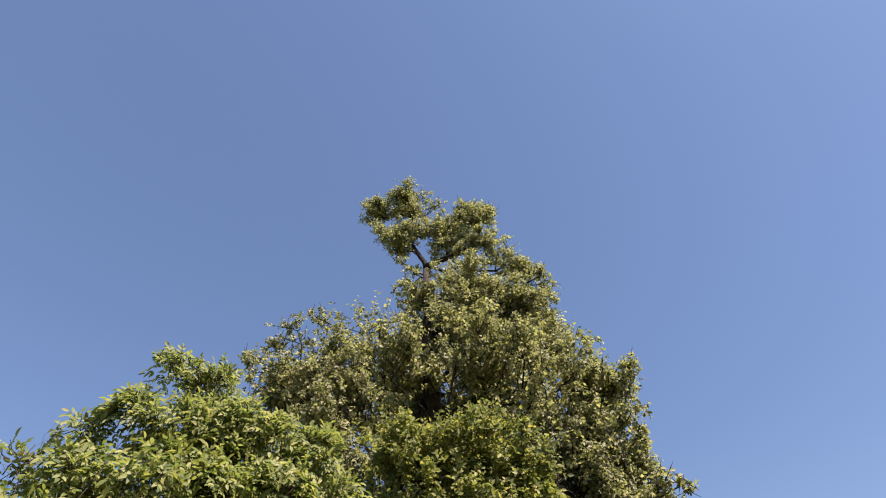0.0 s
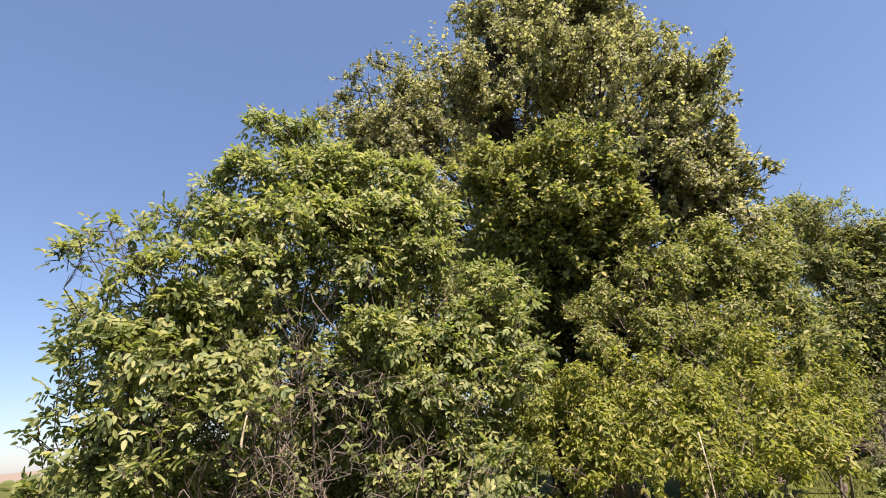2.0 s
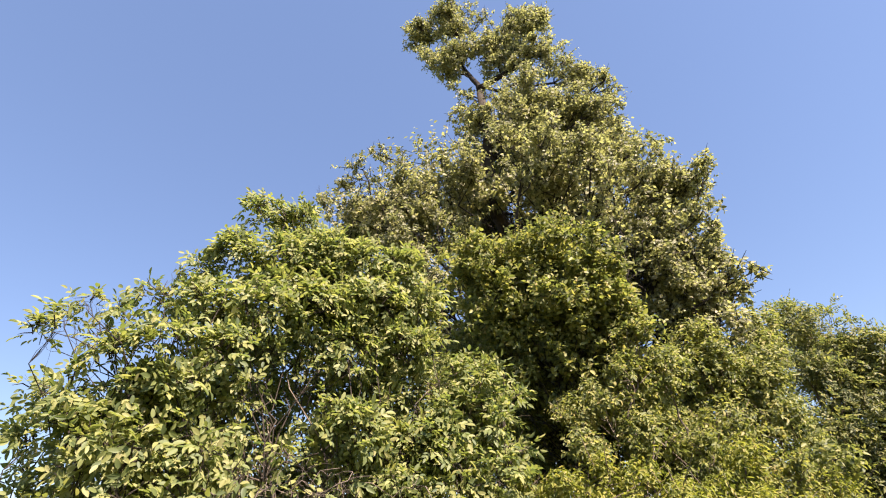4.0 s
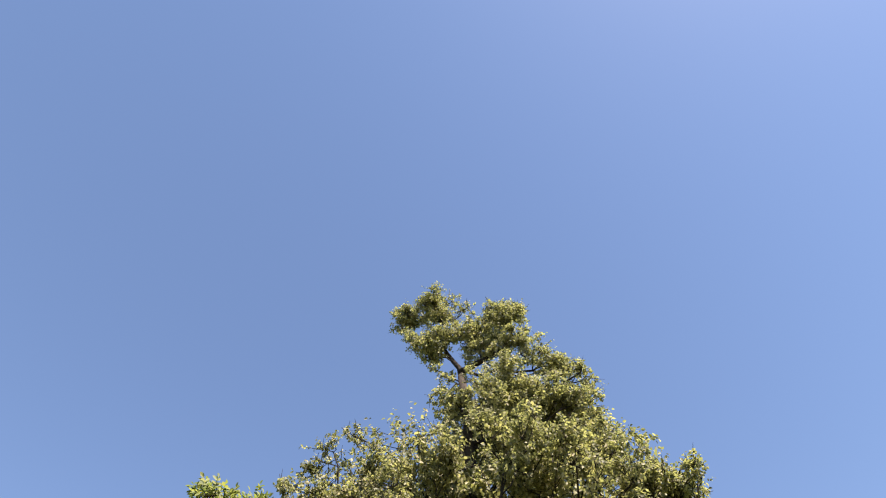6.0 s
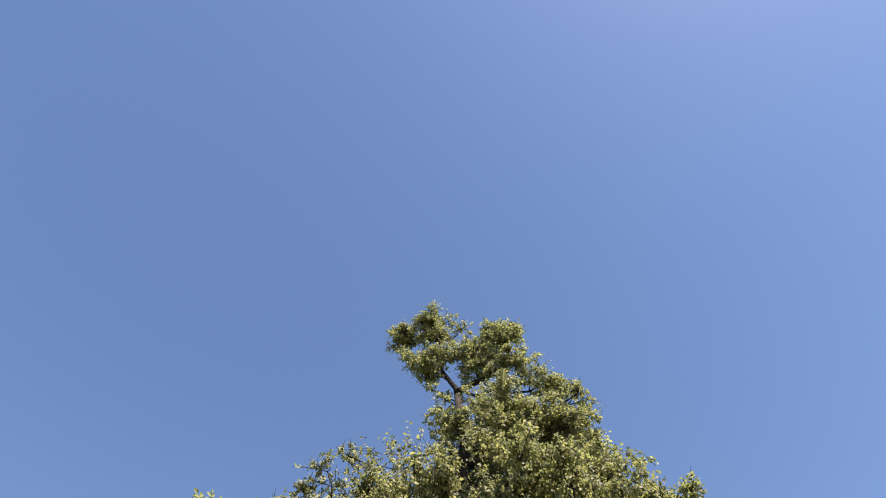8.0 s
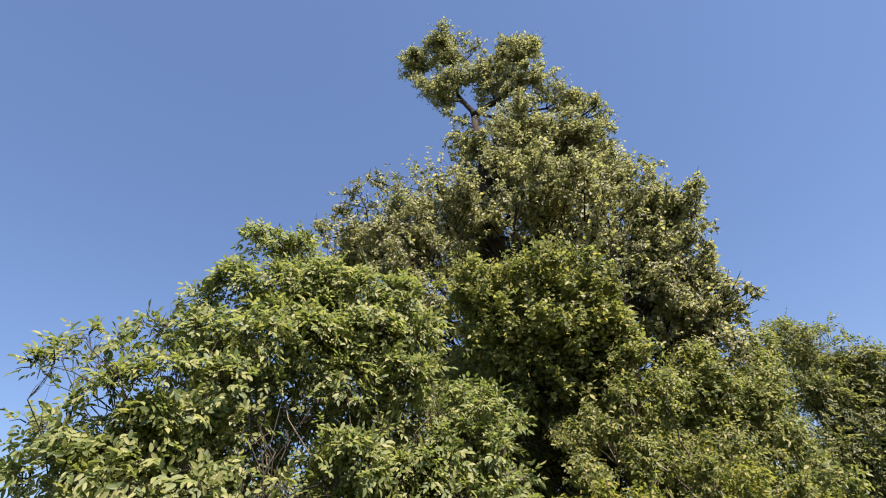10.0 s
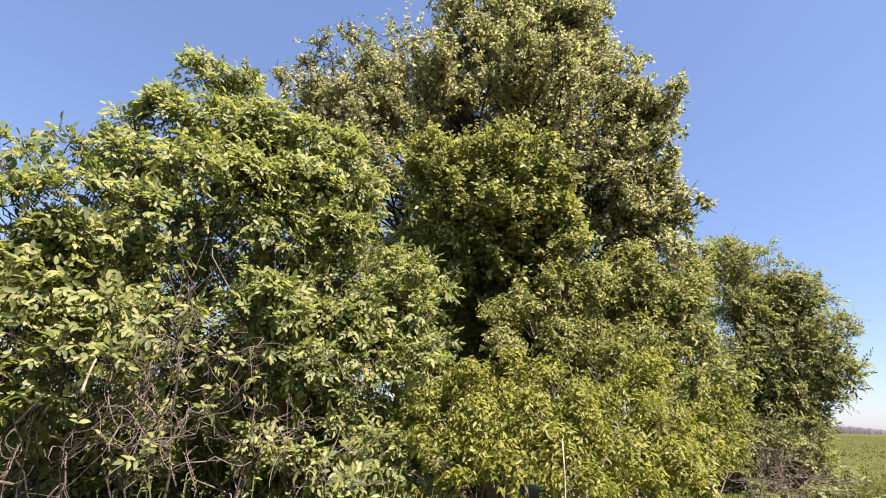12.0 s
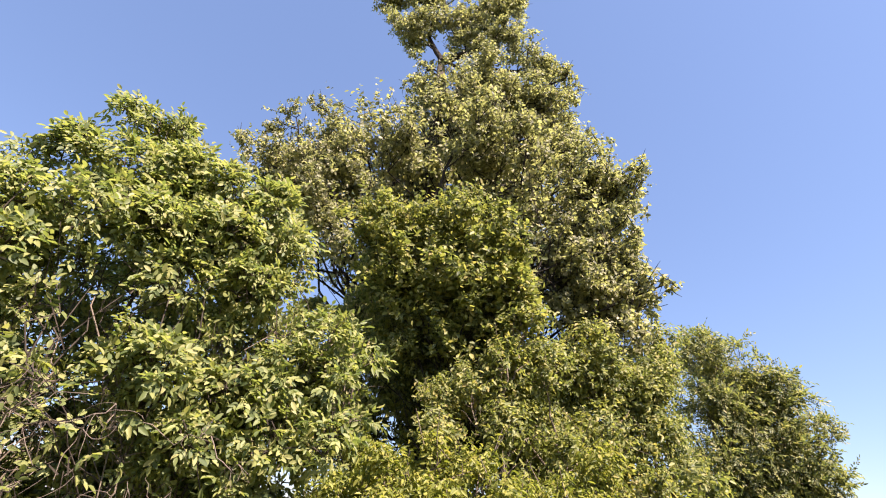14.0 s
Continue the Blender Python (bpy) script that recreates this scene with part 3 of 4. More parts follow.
ASH = [
    (3.43, 7.5, 3.72, 0.36), (3.81, 7.5, 3.57, 0.37), (4.17, 7.5, 3.33, 0.31), (4.46, 7.5, 3.42, 0.14),
    (4.43, 7.5, 2.94, 0.34), (4.63, 7.5, 2.8, 0.2), (3.93, 7.5, 2.93, 0.46), (3.43, 7.5, 2.99, 0.42),
    (3.11, 7.2, 2.34, 0.35), (3.67, 7.5, 2.39, 0.45), (4.2, 7.5, 2.41, 0.41), (4.51, 7.5, 2.27, 0.24),
    (4.36, 7.5, 1.98, 0.21), (3.85, 7.5, 1.96, 0.36), (3.4, 7.5, 1.87, 0.36), (3.96, 7.5, 1.72, 0.19),
]
ELDER_VEIL = [
    (-2.51, 3.4, 2.37, 0.19), (-2.17, 3.4, 2.44, 0.2), (-2.14, 3.4, 2.05, 0.2), (-2.4, 3.2, 2.17, 0.18),
    (-1.97, 3.5, 2.23, 0.2), (-1.76, 3.4, 1.91, 0.2), (-1.49, 3.8, 3.0, 0.18), (-1.15, 3.8, 2.66, 0.2),
    (-1.18, 4.0, 3.21, 0.2), (-0.84, 4.0, 2.94, 0.2), (-0.61, 4.1, 2.69, 0.2), (-1.35, 3.9, 2.82, 0.2),
    (-0.98, 3.9, 2.52, 0.2), (-1.61, 3.8, 2.51, 0.2), (-1.7, 3.9, 3.02, 0.18), (-0.72, 4.1, 2.4, 0.2),
    (-0.99, 3.6, 1.96, 0.18), (-1.88, 3.5, 2.06, 0.2), (-1.86, 3.7, 2.65, 0.18), (-0.5, 4.1, 2.2, 0.2),
    (-2.3, 3.3, 1.8, 0.2), (-1.45, 3.6, 2.0, 0.2), (-1.15, 3.7, 2.2, 0.2), (-0.9, 3.8, 2.55, 0.2),
]
ELDER_SPUR = [
    (-1.69, 2.9, 3.11, 0.12), (-1.39, 3.0, 2.98, 0.13), (-1.44, 2.88, 2.71, 0.12), (-1.15, 2.92, 2.66, 0.12),
    (-1.02, 3.0, 2.83, 0.12), (-1.17, 2.78, 2.4, 0.11), (-0.81, 3.05, 2.71, 0.12), (-0.88, 2.95, 2.5, 0.1),
    (-2.2, 2.4, 2.86, 0.1), (-2.17, 2.3, 2.74, 0.1), (-2.02, 2.4, 2.93, 0.1),
    (-2.07, 2.35, 2.84, 0.08), (-1.93, 2.6, 3.0, 0.08), (-2.0, 2.5, 2.75, 0.1), (-2.1, 2.3, 2.45, 0.08),
    (-1.89, 2.4, 2.72, 0.08), (-1.87, 2.35, 2.56, 0.08),
]
ELDER_MID = [
    (-1.95, 3.3, 2.82, 0.16), (-1.78, 3.4, 2.64, 0.16), (-1.61, 3.5, 2.81, 0.16), (-1.42, 3.5, 2.52, 0.15),
    (-1.83, 3.3, 2.35, 0.15), (-1.62, 3.4, 2.22, 0.15), (-1.33, 3.5, 2.15, 0.14), (-1.2, 3.6, 2.5, 0.15),
    (-1.72, 3.3, 2.03, 0.14), (-1.95, 3.1, 2.49, 0.14), (-1.51, 3.5, 1.94, 0.14),
]
PEAR_EDGE = [
    (-1.64, 5.2, 5.99, 0.18), (-1.87, 5.2, 5.76, 0.16), (-1.46, 5.3, 6.29, 0.16),
]
PEAR_MID = [
    (0.02, 5.7, 5.4, 0.29), (-0.22, 5.8, 5.76, 0.27), (0.29, 5.8, 5.6, 0.28), (-0.4, 5.7, 5.31, 0.26),
    (0.51, 5.7, 5.16, 0.25),
]
RECESS = [
    (0.76, 5.0, 2.24, 0.22), (0.6, 5.0, 2.1, 0.22), (0.95, 5.0, 2.3, 0.2),
    (0.58, 4.5, 2.74, 0.17), (0.38, 4.6, 2.98, 0.17), (0.72, 4.5, 2.93, 0.17), (0.49, 4.4, 2.48, 0.17),
    (0.3, 4.5, 2.65, 0.16), (0.46, 4.5, 1.93, 0.17),
    (-0.64, 4.5, 3.02, 0.17), (-0.34, 4.5, 2.97, 0.18), (0.0, 4.45, 2.98, 0.18), (0.28, 4.5, 2.92, 0.17),
    (0.46, 4.5, 3.07, 0.17), (-0.09, 4.3, 2.71, 0.16), (0.22, 4.3, 2.67, 0.16), (-0.35, 4.3, 2.62, 0.15),
    (-0.22, 4.5, 1.92, 0.18), (-0.08, 4.7, 2.12, 0.19), (-0.39, 4.5, 2.09, 0.18), (0.22, 4.6, 1.9, 0.15),
    (0.78, 4.6, 1.75, 0.15), (0.09, 4.4, 1.76, 0.15), (-0.5, 4.4, 2.46, 0.16), (-0.22, 4.7, 2.73, 0.19),
    (0.17, 4.7, 2.64, 0.19), (-0.81, 3.8, 2.31, 0.15), (-0.59, 3.9, 2.25, 0.15), (-0.41, 4.0, 2.11, 0.15),
    (-0.63, 3.7, 2.03, 0.14), (-0.67, 4.7, 2.36, 0.2), (-0.4, 4.7, 2.17, 0.19), (-0.37, 4.9, 2.45, 0.21),
    (-0.63, 4.5, 2.05, 0.19), (0.48, 4.7, 3.05, 0.21), (0.8, 4.7, 2.94, 0.21), (0.94, 4.6, 2.74, 0.16),
    (0.52, 4.8, 2.76, 0.2), (0.29, 4.8, 2.9, 0.18),
]


def trunk_of(tree, base, top, r0, r1, n=10, wander=0.06):
    line = crooked(base, top, n, wander)
    v, f = tube(line, np.geomspace(r0, r1, n), 10)
    mesh_part("trunk", v, f, BARK, tree, smooth=True)
    return line


def along(line, drop=0.55):
    """Limbs leave the stem lower than the clump that they carry."""
    def where(clump):
        z = line[0, 2] + (clump[2] - line[0, 2]) * drop
        i = int(np.argmin(np.abs(line[:, 2] - z)))
        return line[i]
    return where


def filled(groups, back=0.25, keep=0.7, near=1.5):
    """Smaller boughs between neighbouring ones, set a little deeper."""
    out = list(groups)
    for i, a in enumerate(groups):
        for b in groups[:i]:
            d = math.dist(a[:3], b[:3])
            if d < near * (a[3] + b[3]) and rng.random() < keep:
                s = rng.uniform(0.35, 0.65)
                out.append(tuple(a[k] * s + b[k] * (1 - s) + (back * rng.uniform(0.4, 1.2) if k == 1 else 0) for k in range(3)) + ((a[3] + b[3]) * 0.5,))
    return out


def stems_of(bush, feet, top, r0, r1, mat, spread=1.2, wander=0.1):
    lines = []
    for x, y in feet:
        cx, cy = bush.location[0], bush.location[1]
        line = crooked((x, y, ground_height(x, y) - 0.1), (cx + (x - cx) * spread, cy + (y - cy) * spread + 0.1, top * rng.uniform(0.85, 1.05)), 10, wander)
        v, f = tube(line, np.geomspace(r0, r1, 10), 8)
        mesh_part("stem", v, f, mat, bush, smooth=True)
        lines.append(line)
    points = np.concatenate(lines)

    def where(clump):
        c = np.array(clump[:3]) - np.array([0, 0, clump[3] + 0.1])
        cost = np.linalg.norm((points - c) * np.array([1, 1, 0.6]), axis=1) + np.where(points[:, 2] > c[2], 3, 0) + rng.uniform(0, 0.45, len(points))
        return points[int(np.argmin(cost))]
    return where


def within(n, lo, hi, r, ceiling=None, slant=0.0):
    """Inner boughs scattered through a box, under a sloping ceiling; slant moves them back towards one end."""
    out = []
    while len(out) < n:
        x, y, z = [rng.uniform(a, b) for a, b in zip(lo, hi)]
        if ceiling is None or z < ceiling(x):
            out.append((x, y + slant * max(0.0, x + 1.6), z, r * rng.uniform(0.8, 1.2)))
    return out


def deeper(groups, by=1.07):
    """The same boughs further into the hedge."""
    x0, y0, z0 = 0.6, 0.5, 1.62
    return [(x0 + (x - x0) * by, y0 + (y - y0) * by, z0 + (z - z0) * by, r * by) for x, y, z, r in groups]


def mirrored(groups, y0, grow=1.25):
    """The far side of a crown, as full as the near one."""
    return [(x + rng.uniform(-0.1, 0.1), 2 * y0 - y + rng.uniform(-0.2, 0.5), z - rng.uniform(0.1, 0.5), max(r, 0.3) * grow) for x, y, z, r in groups[::2]]


pear = thing("pear_tree", 0.1, 6.2, "tall old pear tree with olive-green leaves and bare upper fork", "tree")
PEAR = style(PEAR_LEAF, 0.047, 0.66, droop=0.35, bark=PEAR_BARK, twig_step=6, longs=0.03, face=0.15, tuft=4, reach=1.4, rise=0.5, wander=0.2)
PEAR_DEEP = style(PEAR_LEAF, 0.075, tuft=4, wander=0.2, width=0.66, droop=0.35, face=0.1, bark=PEAR_BARK, twig_step=9, longs=0.0)
stem = trunk_of(pear, (0.1, 6.2, ground_height(0.1, 6.2) - 0.1), (0.0, 6.0, 7.75), 0.22, 0.06)
crook = []
for way in (((0.02, 6.0, 7.6), (-0.02, 6.0, 7.95), (-0.25, 6.02, 8.5), (-0.2, 5.98, 9.1), (-0.3, 6.0, 9.7)),
            ((0.0, 6.0, 7.85), (0.4, 5.98, 8.0), (0.8, 6.0, 8.22), (0.97, 6.0, 8.6), (0.95, 6.0, 9.1))):
    line = np.concatenate([crooked(a, b, 4, 0.06)[:-1] for a, b in zip(way, way[1:])] + [np.array([way[-1]])])
    v, f = tube(line, np.geomspace(0.06, 0.018, len(line)), 9)
    mesh_part("fork_limb", v, f, PEAR_BARK, pear, smooth=True)
    crook.append(line)
crook = np.concatenate(crook)


def on_fork(clump):
    c = np.array(clump[:3]) - np.array([0, 0, 0.3])
    return crook[int(np.argmin(np.linalg.norm(crook - c, axis=1)))]


plant_branchy(pear, on_fork, PEAR_TOP[:7], PEAR, 1.4, 0.02, 7)
plant_branchy(pear, on_fork, PEAR_CROOK, PEAR, 1.3, 0.014, 4)
plant_branchy(pear, along(stem, 0.94), PEAR_TOP[7:], PEAR, 1.4, 0.03, 7, backing=PEAR_DEEP)
plant_branchy(pear, along(stem, 0.8), PEAR_NECK, PEAR, 1.4, 0.025, 6, backing=PEAR_DEEP)
plant_branchy(pear, along(stem), filled(PEAR_SIDES, 0.3, 0.5, 1.2) + PEAR_SHOULDER + PEAR_EDGE, PEAR, 1.35, 0.018, 6, backing=PEAR_DEEP)
plant_branchy(pear, along(stem), filled(PEAR_HEART, 0.3, 0.4, 1.2), PEAR, 1.2, 0.024, 7)
plant(pear, along(stem), PEAR_BACK + PEAR_MID, PEAR_DEEP, 1.9, 0.02)
plant(pear, along(stem), mirrored(PEAR_HEART[:8], 6.2) + mirrored(PEAR_SIDES, 6.2), PEAR_DEEP, 0.5, 0.03)
plant(pear, along(stem), within(26, (-0.9, 6.4, 4.0), (1.6, 7.3, 6.2), 0.36), PEAR_DEEP, 0.8, 0.02)

plum = thing("plum_tree", 0.5, 4.9, "young plum tree with fresh yellow-green leaves", "tree")
stem = trunk_of(plum, (0.5, 4.9, ground_height(0.5, 4.9) - 0.1), (0.5, 4.6, 3.6), 0.07, 0.03)
plant_ragged(plum, along(stem, 0.75), filled(PLUM, 0.3, 0.5, 1.3), style(PLUM_LEAF, 0.053, 0.55, reach=1.7, rise=1.0, face=0.4, bark=PEAR_BARK), 1.6, 0.006, 5, 0.45, 0.85)

elder = thing("elder_bush", -0.9, 2.9, "broad elder bush with large bright green leaves and tangled stems", "bush")
ELDER = style(ELDER_LEAF, 0.041, 0.47, OVATE_LEAF, 0.18, bark=BARK, longs=0.012, face=1.0, per=5, pairs=2, twig_step=1, tuft=5, wander=0.22)
ELDER_UNDER = style(ELDER_LEAF, 0.042, 0.47, OVATE_LEAF, 0.18, bark=BARK, longs=0.012, face=0.3, per=5, pairs=2, twig_step=1, tuft=5, wander=0.22)
fork = stems_of(elder, ((-1.0, 2.7), (-0.75, 3.0), (-1.3, 2.6), (-0.3, 3.4), (-1.5, 2.5), (-0.1, 3.6), (-0.55, 3.2)), 2.3, 0.008, 0.004, BARK, 1.2)
stems_of(elder, ((-0.85, 2.5),), 2.0, 0.008, 0.005, BARK, 1.05)
plant(elder, fork, filled(ELDER_TOP, 0.3, 0.45) + ELDER_SPUR, ELDER, 2.8, 0.0045, singles=150)
plant(elder, fork, filled(ELDER_LOW, 0.3, 0.45), style(ELDER_LEAF, 0.043, 0.47, OVATE_LEAF, 0.18, longs=0.012, face=1.0, per=5, pairs=2, twig_step=1, tuft=5, bark=BARK, wander=0.22), 2.6, 0.0045, singles=150)
plant(elder, fork, filled(ELDER_FOOT, 0.4, 1.0, 2.5), ELDER_UNDER, 2.1, 0.006)
SHADED_ELDER = style(ELDER_LEAF, 0.046, 0.47, FULL_LEAF, 0.2, twig_step=2, per=5, pairs=2, tuft=5, wander=0.22)
plant(elder, fork, ELDER_FILL, ELDER_UNDER, 2.0, 0.0045)
FINE_ELDER = style(ELDER_LEAF, 0.044, 0.47, FULL_LEAF, 0.2, twig_step=1, face=0.4, per=4, pairs=2, tuft=4, wander=0.22)
plant(elder, fork, ELDER_MID, FINE_ELDER, 2.0, 0.0045)
plant(elder, fork, ELDER_VEIL, FINE_ELDER, 2.4, 0.0045)
plant(elder, fork, ELDER_BACK, FINE_ELDER, 2.3, 0.0045)
plant(elder, fork, ELDER_THIN, FINE_ELDER, 1.8, 0.0045)
plant(elder, fork, within(60, (-2.1, 2.75, 0.8), (0.15, 3.5, 2.9), 0.19, lambda x: 1.9 + (x + 2.0) * 0.5, 0.45), SHADED_ELDER, 1.1, 0.0045)

plant(elder, fork, within(46, (-3.3, 3.5, 0.8), (-0.3, 4.6, 1.9), 0.3, lambda x: 1.7 + (x + 3.0) * 0.15), style(ELDER_LEAF, 0.075, 0.5, ROUND_LEAF, 0.2, twig_step=6), 2.0, 0.008)

thicket = thing("cherry_thicket", 1.2, 4.0, "dense thicket with drooping yellowish-green leaves", "bush")
fork = stems_of(thicket, ((0.7, 4.7), (1.1, 4.8), (1.6, 5.0), (2.1, 5.3), (1.3, 4.4), (0.9, 4.3)), 2.2, 0.025, 0.008, TWIG, 1.05)
plant(thicket, fork, filled(THICKET_UP, 0.3, 0.5, 1.7) + THICKET_TOP, style(PLUM_LEAF, 0.045, 0.5, droop=0.4), 2.4, 0.010)
plant_ragged(thicket, fork, deeper(RECESS), style(PLUM_LEAF, 0.048, 0.5, bark=PEAR_BARK), 2.0, 0.005, 4)
plant_ragged(thicket, fork, UNDERBOUGHS, style(PLUM_LEAF, 0.055, 0.5, bark=PEAR_BARK), 1.5, 0.005, 4)
plant(thicket, fork, within(46, (-0.6, 4.8, 1.0), (2.4, 6.4, 3.3), 0.3, lambda x: 3.3 - abs(x - 0.7) * 0.25), style(PLUM_LEAF, 0.055, 0.55, bark=PEAR_BARK, twig_step=6), 1.3, 0.006)
fork = stems_of(thicket, ((0.5, 3.4), (0.8, 3.5), (1.1, 3.5), (1.4, 3.9), (1.8, 4.3), (0.6, 3.6)), 1.5, 0.015, 0.006, TWIG, 1.0)
plant(thicket, fork, filled(THICKET_LOW, 0.3, 0.45, 1.6) + THICKET_EDGE, style(THICKET_LEAF, 0.04, 0.42, FULL_LEAF, 0.8, reach=1.5, rise=0.7), 2.3, 0.008, singles=300)

ash = thing("ash_bush", 3.5, 7.7, "rounded ash bush with pinnate leaves and slim pale stems", "bush")
fork = stems_of(ash, ((3.2, 7.6), (3.45, 7.5), (3.65, 7.6), (3.9, 7.7), (3.3, 7.8)), 3.0, 0.03, 0.012, TWIG, 1.3)
ASHES = style(ASH_LEAF, 0.051, 0.4, per=5, pairs=3, rise=0.7, twig_step=2, longs=0.1, tuft=4, face=0.6)
plant(ash, fork, filled(ASH, 0.3, 0.3, 1.3), ASHES, 1.7, 0.012)
plant(ash, fork, within(34, (2.5, 7.5, 1.0), (4.25, 8.3, 2.1), 0.27), ASHES, 1.3, 0.008)
plant(ash, fork, within(24, (2.6, 6.9, 0.95), (3.95, 7.6, 1.65), 0.25), ASHES, 1.5, 0.008)
plant(ash, fork, mirrored(ASH, 7.9), ASHES, 0.25, 0.012)


# ---- dead wood in and before the hedge ----
def stick(bush_name, a, b, r, mat, label, category, group="", twigs=3, wander=0.06):
    a, b = np.array(a, float), np.array(b, float)
    ob = thing(bush_name, a[0], a[1], label, category, group, z=float(a[2]))
    line = crooked(a, b, 8, wander)
    v, f = tube(line, np.linspace(r, r * 0.5, 8), 7)
    mesh_part("stick", v, f, mat, ob, smooth=True)
    for _ in range(twigs):
        i = rng.integers(2, 7)
        end = line[i] + unit(rng.normal(0, 1, 3) + 0.8 * (b - a) / np.linalg.norm(b - a)) * np.linalg.norm(b - a) * rng.uniform(0.25, 0.55)
        v, f = tube(crooked(line[i], end, 6, 0.12 + wander), np.linspace(r * 0.55, r * 0.2, 6), 5)
        mesh_part("twig", v, f, mat, ob, smooth=True)
    return ob


DEAD_WOOD = [
    (-0.55, 2.9, 1.35, -0.36, 3.0, 1.66), (-0.5, 2.85, 1.45, -0.36, 2.95, 1.58), (-0.8, 2.5, 1.78, -0.52, 2.6, 1.95),
    (-0.8, 2.4, 1.84, -0.52, 2.5, 1.70), (-0.7, 2.38, 1.50, -0.5, 2.45, 1.64), (-0.7, 2.33, 1.48, -0.48, 2.4, 1.60),
    (-0.12, 2.75, 1.45, 0.08, 2.8, 1.56), (-0.6, 2.95, 1.90, -0.3, 3.05, 1.93), (-0.25, 3.0, 1.88, -0.1, 3.1, 1.75),
    (0.24, 2.95, 1.44, 0.36, 3.0, 1.39), (0.15, 2.68, 1.37, -0.04, 2.72, 1.33), (-0.6, 2.35, 1.38, -0.3, 2.4, 1.44),
    (-1.0, 2.45, 1.5, -0.8, 2.5, 1.9), (-1.2, 2.4, 1.45, -0.95, 2.45, 1.62), (-0.9, 2.4, 1.35, -0.72, 2.5, 1.6),
]
for row in DEAD_WOOD:
    stick("dead_branch", row[:3], row[3:], rng.uniform(0.002, 0.0034), DEAD, "bare grey dead branch caught in the elder bush", "branch", "dead branches", 5, 0.25)


def curl(a, heading, length, turn, n=9):
    """A twig that bends round as it grows."""
    p, h, out = np.array(a, float), unit(np.array(heading, float)), []
    pole = unit(np.cross(h, rng.normal(0, 1, 3)))
    for _ in range(n):
        out.append(p.copy())
        p = p + h * length / n
        h = unit(h + np.cross(pole, h) * turn / n + rng.normal(0, 0.16, 3))
    return np.array(out)


def tangle(x, y, z, reach, count, label="tangle of curled grey-brown dead twigs in the elder bush", group="dead twig tangles"):
    """Bare twigs curling round one another, on a crooked dead branch."""
    ob = thing("twig_tangle", x, y, label, "branch", group, z=z - reach)
    core = crooked((x, y, z - reach), (x + rng.uniform(-0.1, 0.1), y, z + reach * 0.4), 6, 0.25)
    v, f = tube(core, np.linspace(0.0035, 0.002, 6), 6)
    mesh_part("dead_stem", v, f, DEAD, ob, smooth=True)
    for _ in range(count):
        a = core[rng.integers(1, 6)]
        line = curl(a, rng.normal(0, 1, 3) * np.array([1, 0.45, 0.8]), reach * rng.uniform(0.9, 2.2), rng.uniform(0.3, 3.2))
        r = rng.uniform(0.001, 0.0024)
        v, f = tube(line, np.linspace(r, r * 0.5, len(line)), 5)
        mesh_part("twig", v, f, DEAD, ob, smooth=True)


NESTS = [
    (-0.8, 2.55, 1.55, 0.16), (-0.8, 2.6, 1.88, 0.15), (-0.37, 2.78, 1.55, 0.12), (-0.13, 2.7, 1.4, 0.1),
    (-0.62, 2.75, 1.9, 0.12), (-0.92, 2.42, 1.6, 0.15), (-1.03, 2.45, 1.82, 0.13), (-0.66, 2.5, 1.46, 0.13),
    (-1.1, 2.45, 1.4, 0.15), (-1.24, 2.35, 1.47, 0.14), (-0.9, 2.6, 1.72, 0.14),
]
for row in NESTS:
    tangle(*row, 9)
for _ in range(16):
    x, y = rng.uniform(2.3, 3.0), rng.uniform(5.5, 6.2)
    tangle(x, y, float(ground_height(x, y)) + 0.22 + rng.uniform(0, 0.18), 0.24, 9, "heap of dry grey twigs at the foot of the ash bush", "dry twig heap")
stick("broken_branch", (-0.95, 2.26, 1.66), (-0.93, 2.26, 1.79), 0.006, STRAW, "short pale snapped branch stripped of bark", "branch", "", 0)
stick("bare_limb", (-1.85, 3.5, 2.2), (-1.4, 3.65, 2.9), 0.014, BARK, "dark bare limb against the sky", "branch", "", 5)
stick("dry_stalk", (0.815, 2.86, 0.5), (0.845, 2.86, 1.54), 0.005, STRAW, "upright pale dry stalk in front of the thicket", "stalk", "dry stalks", 0, 0.015)
for a, b in (((3.57, 4.4, 1.0), (3.49, 4.4, 1.37)), ((3.5, 4.42, 1.0), (3.58, 4.4, 1.36)), ((3.5, 4.38, 1.25), (3.75, 4.3, 1.16)), ((-2.12, 2.25, 1.35), (-2.05, 2.3, 1.58))):
    stick("dry_stalk", a, b, 0.007, STRAW, "pale broken dry stalk standing among weeds", "stalk", "dry stalks", 0, 0.04)
stick("fallen_stick", (3.22, 4.6, 1.14), (3.42, 4.5, 1.15), 0.010, STRAW, "pale fallen stick lying on low weeds", "stick", "", 1, 0.05)
for _ in range(40):
    x, y = 3.3 + rng.normal(0, 0.4), 5.6 + rng.normal(0, 0.35)
    a = rng.uniform(0, 6.28)
    z = float(ground_height(x, y)) + rng.uniform(0.12, 0.25)
    stick("brushwood", (x, y, z), (x + 0.3 * math.cos(a), y + 0.2 * math.sin(a), z + rng.uniform(-0.04, 0.04)), 0.004, DEAD, "dry brushwood stick on a low heap", "stick", "brushwood heap", 2, 0.08)
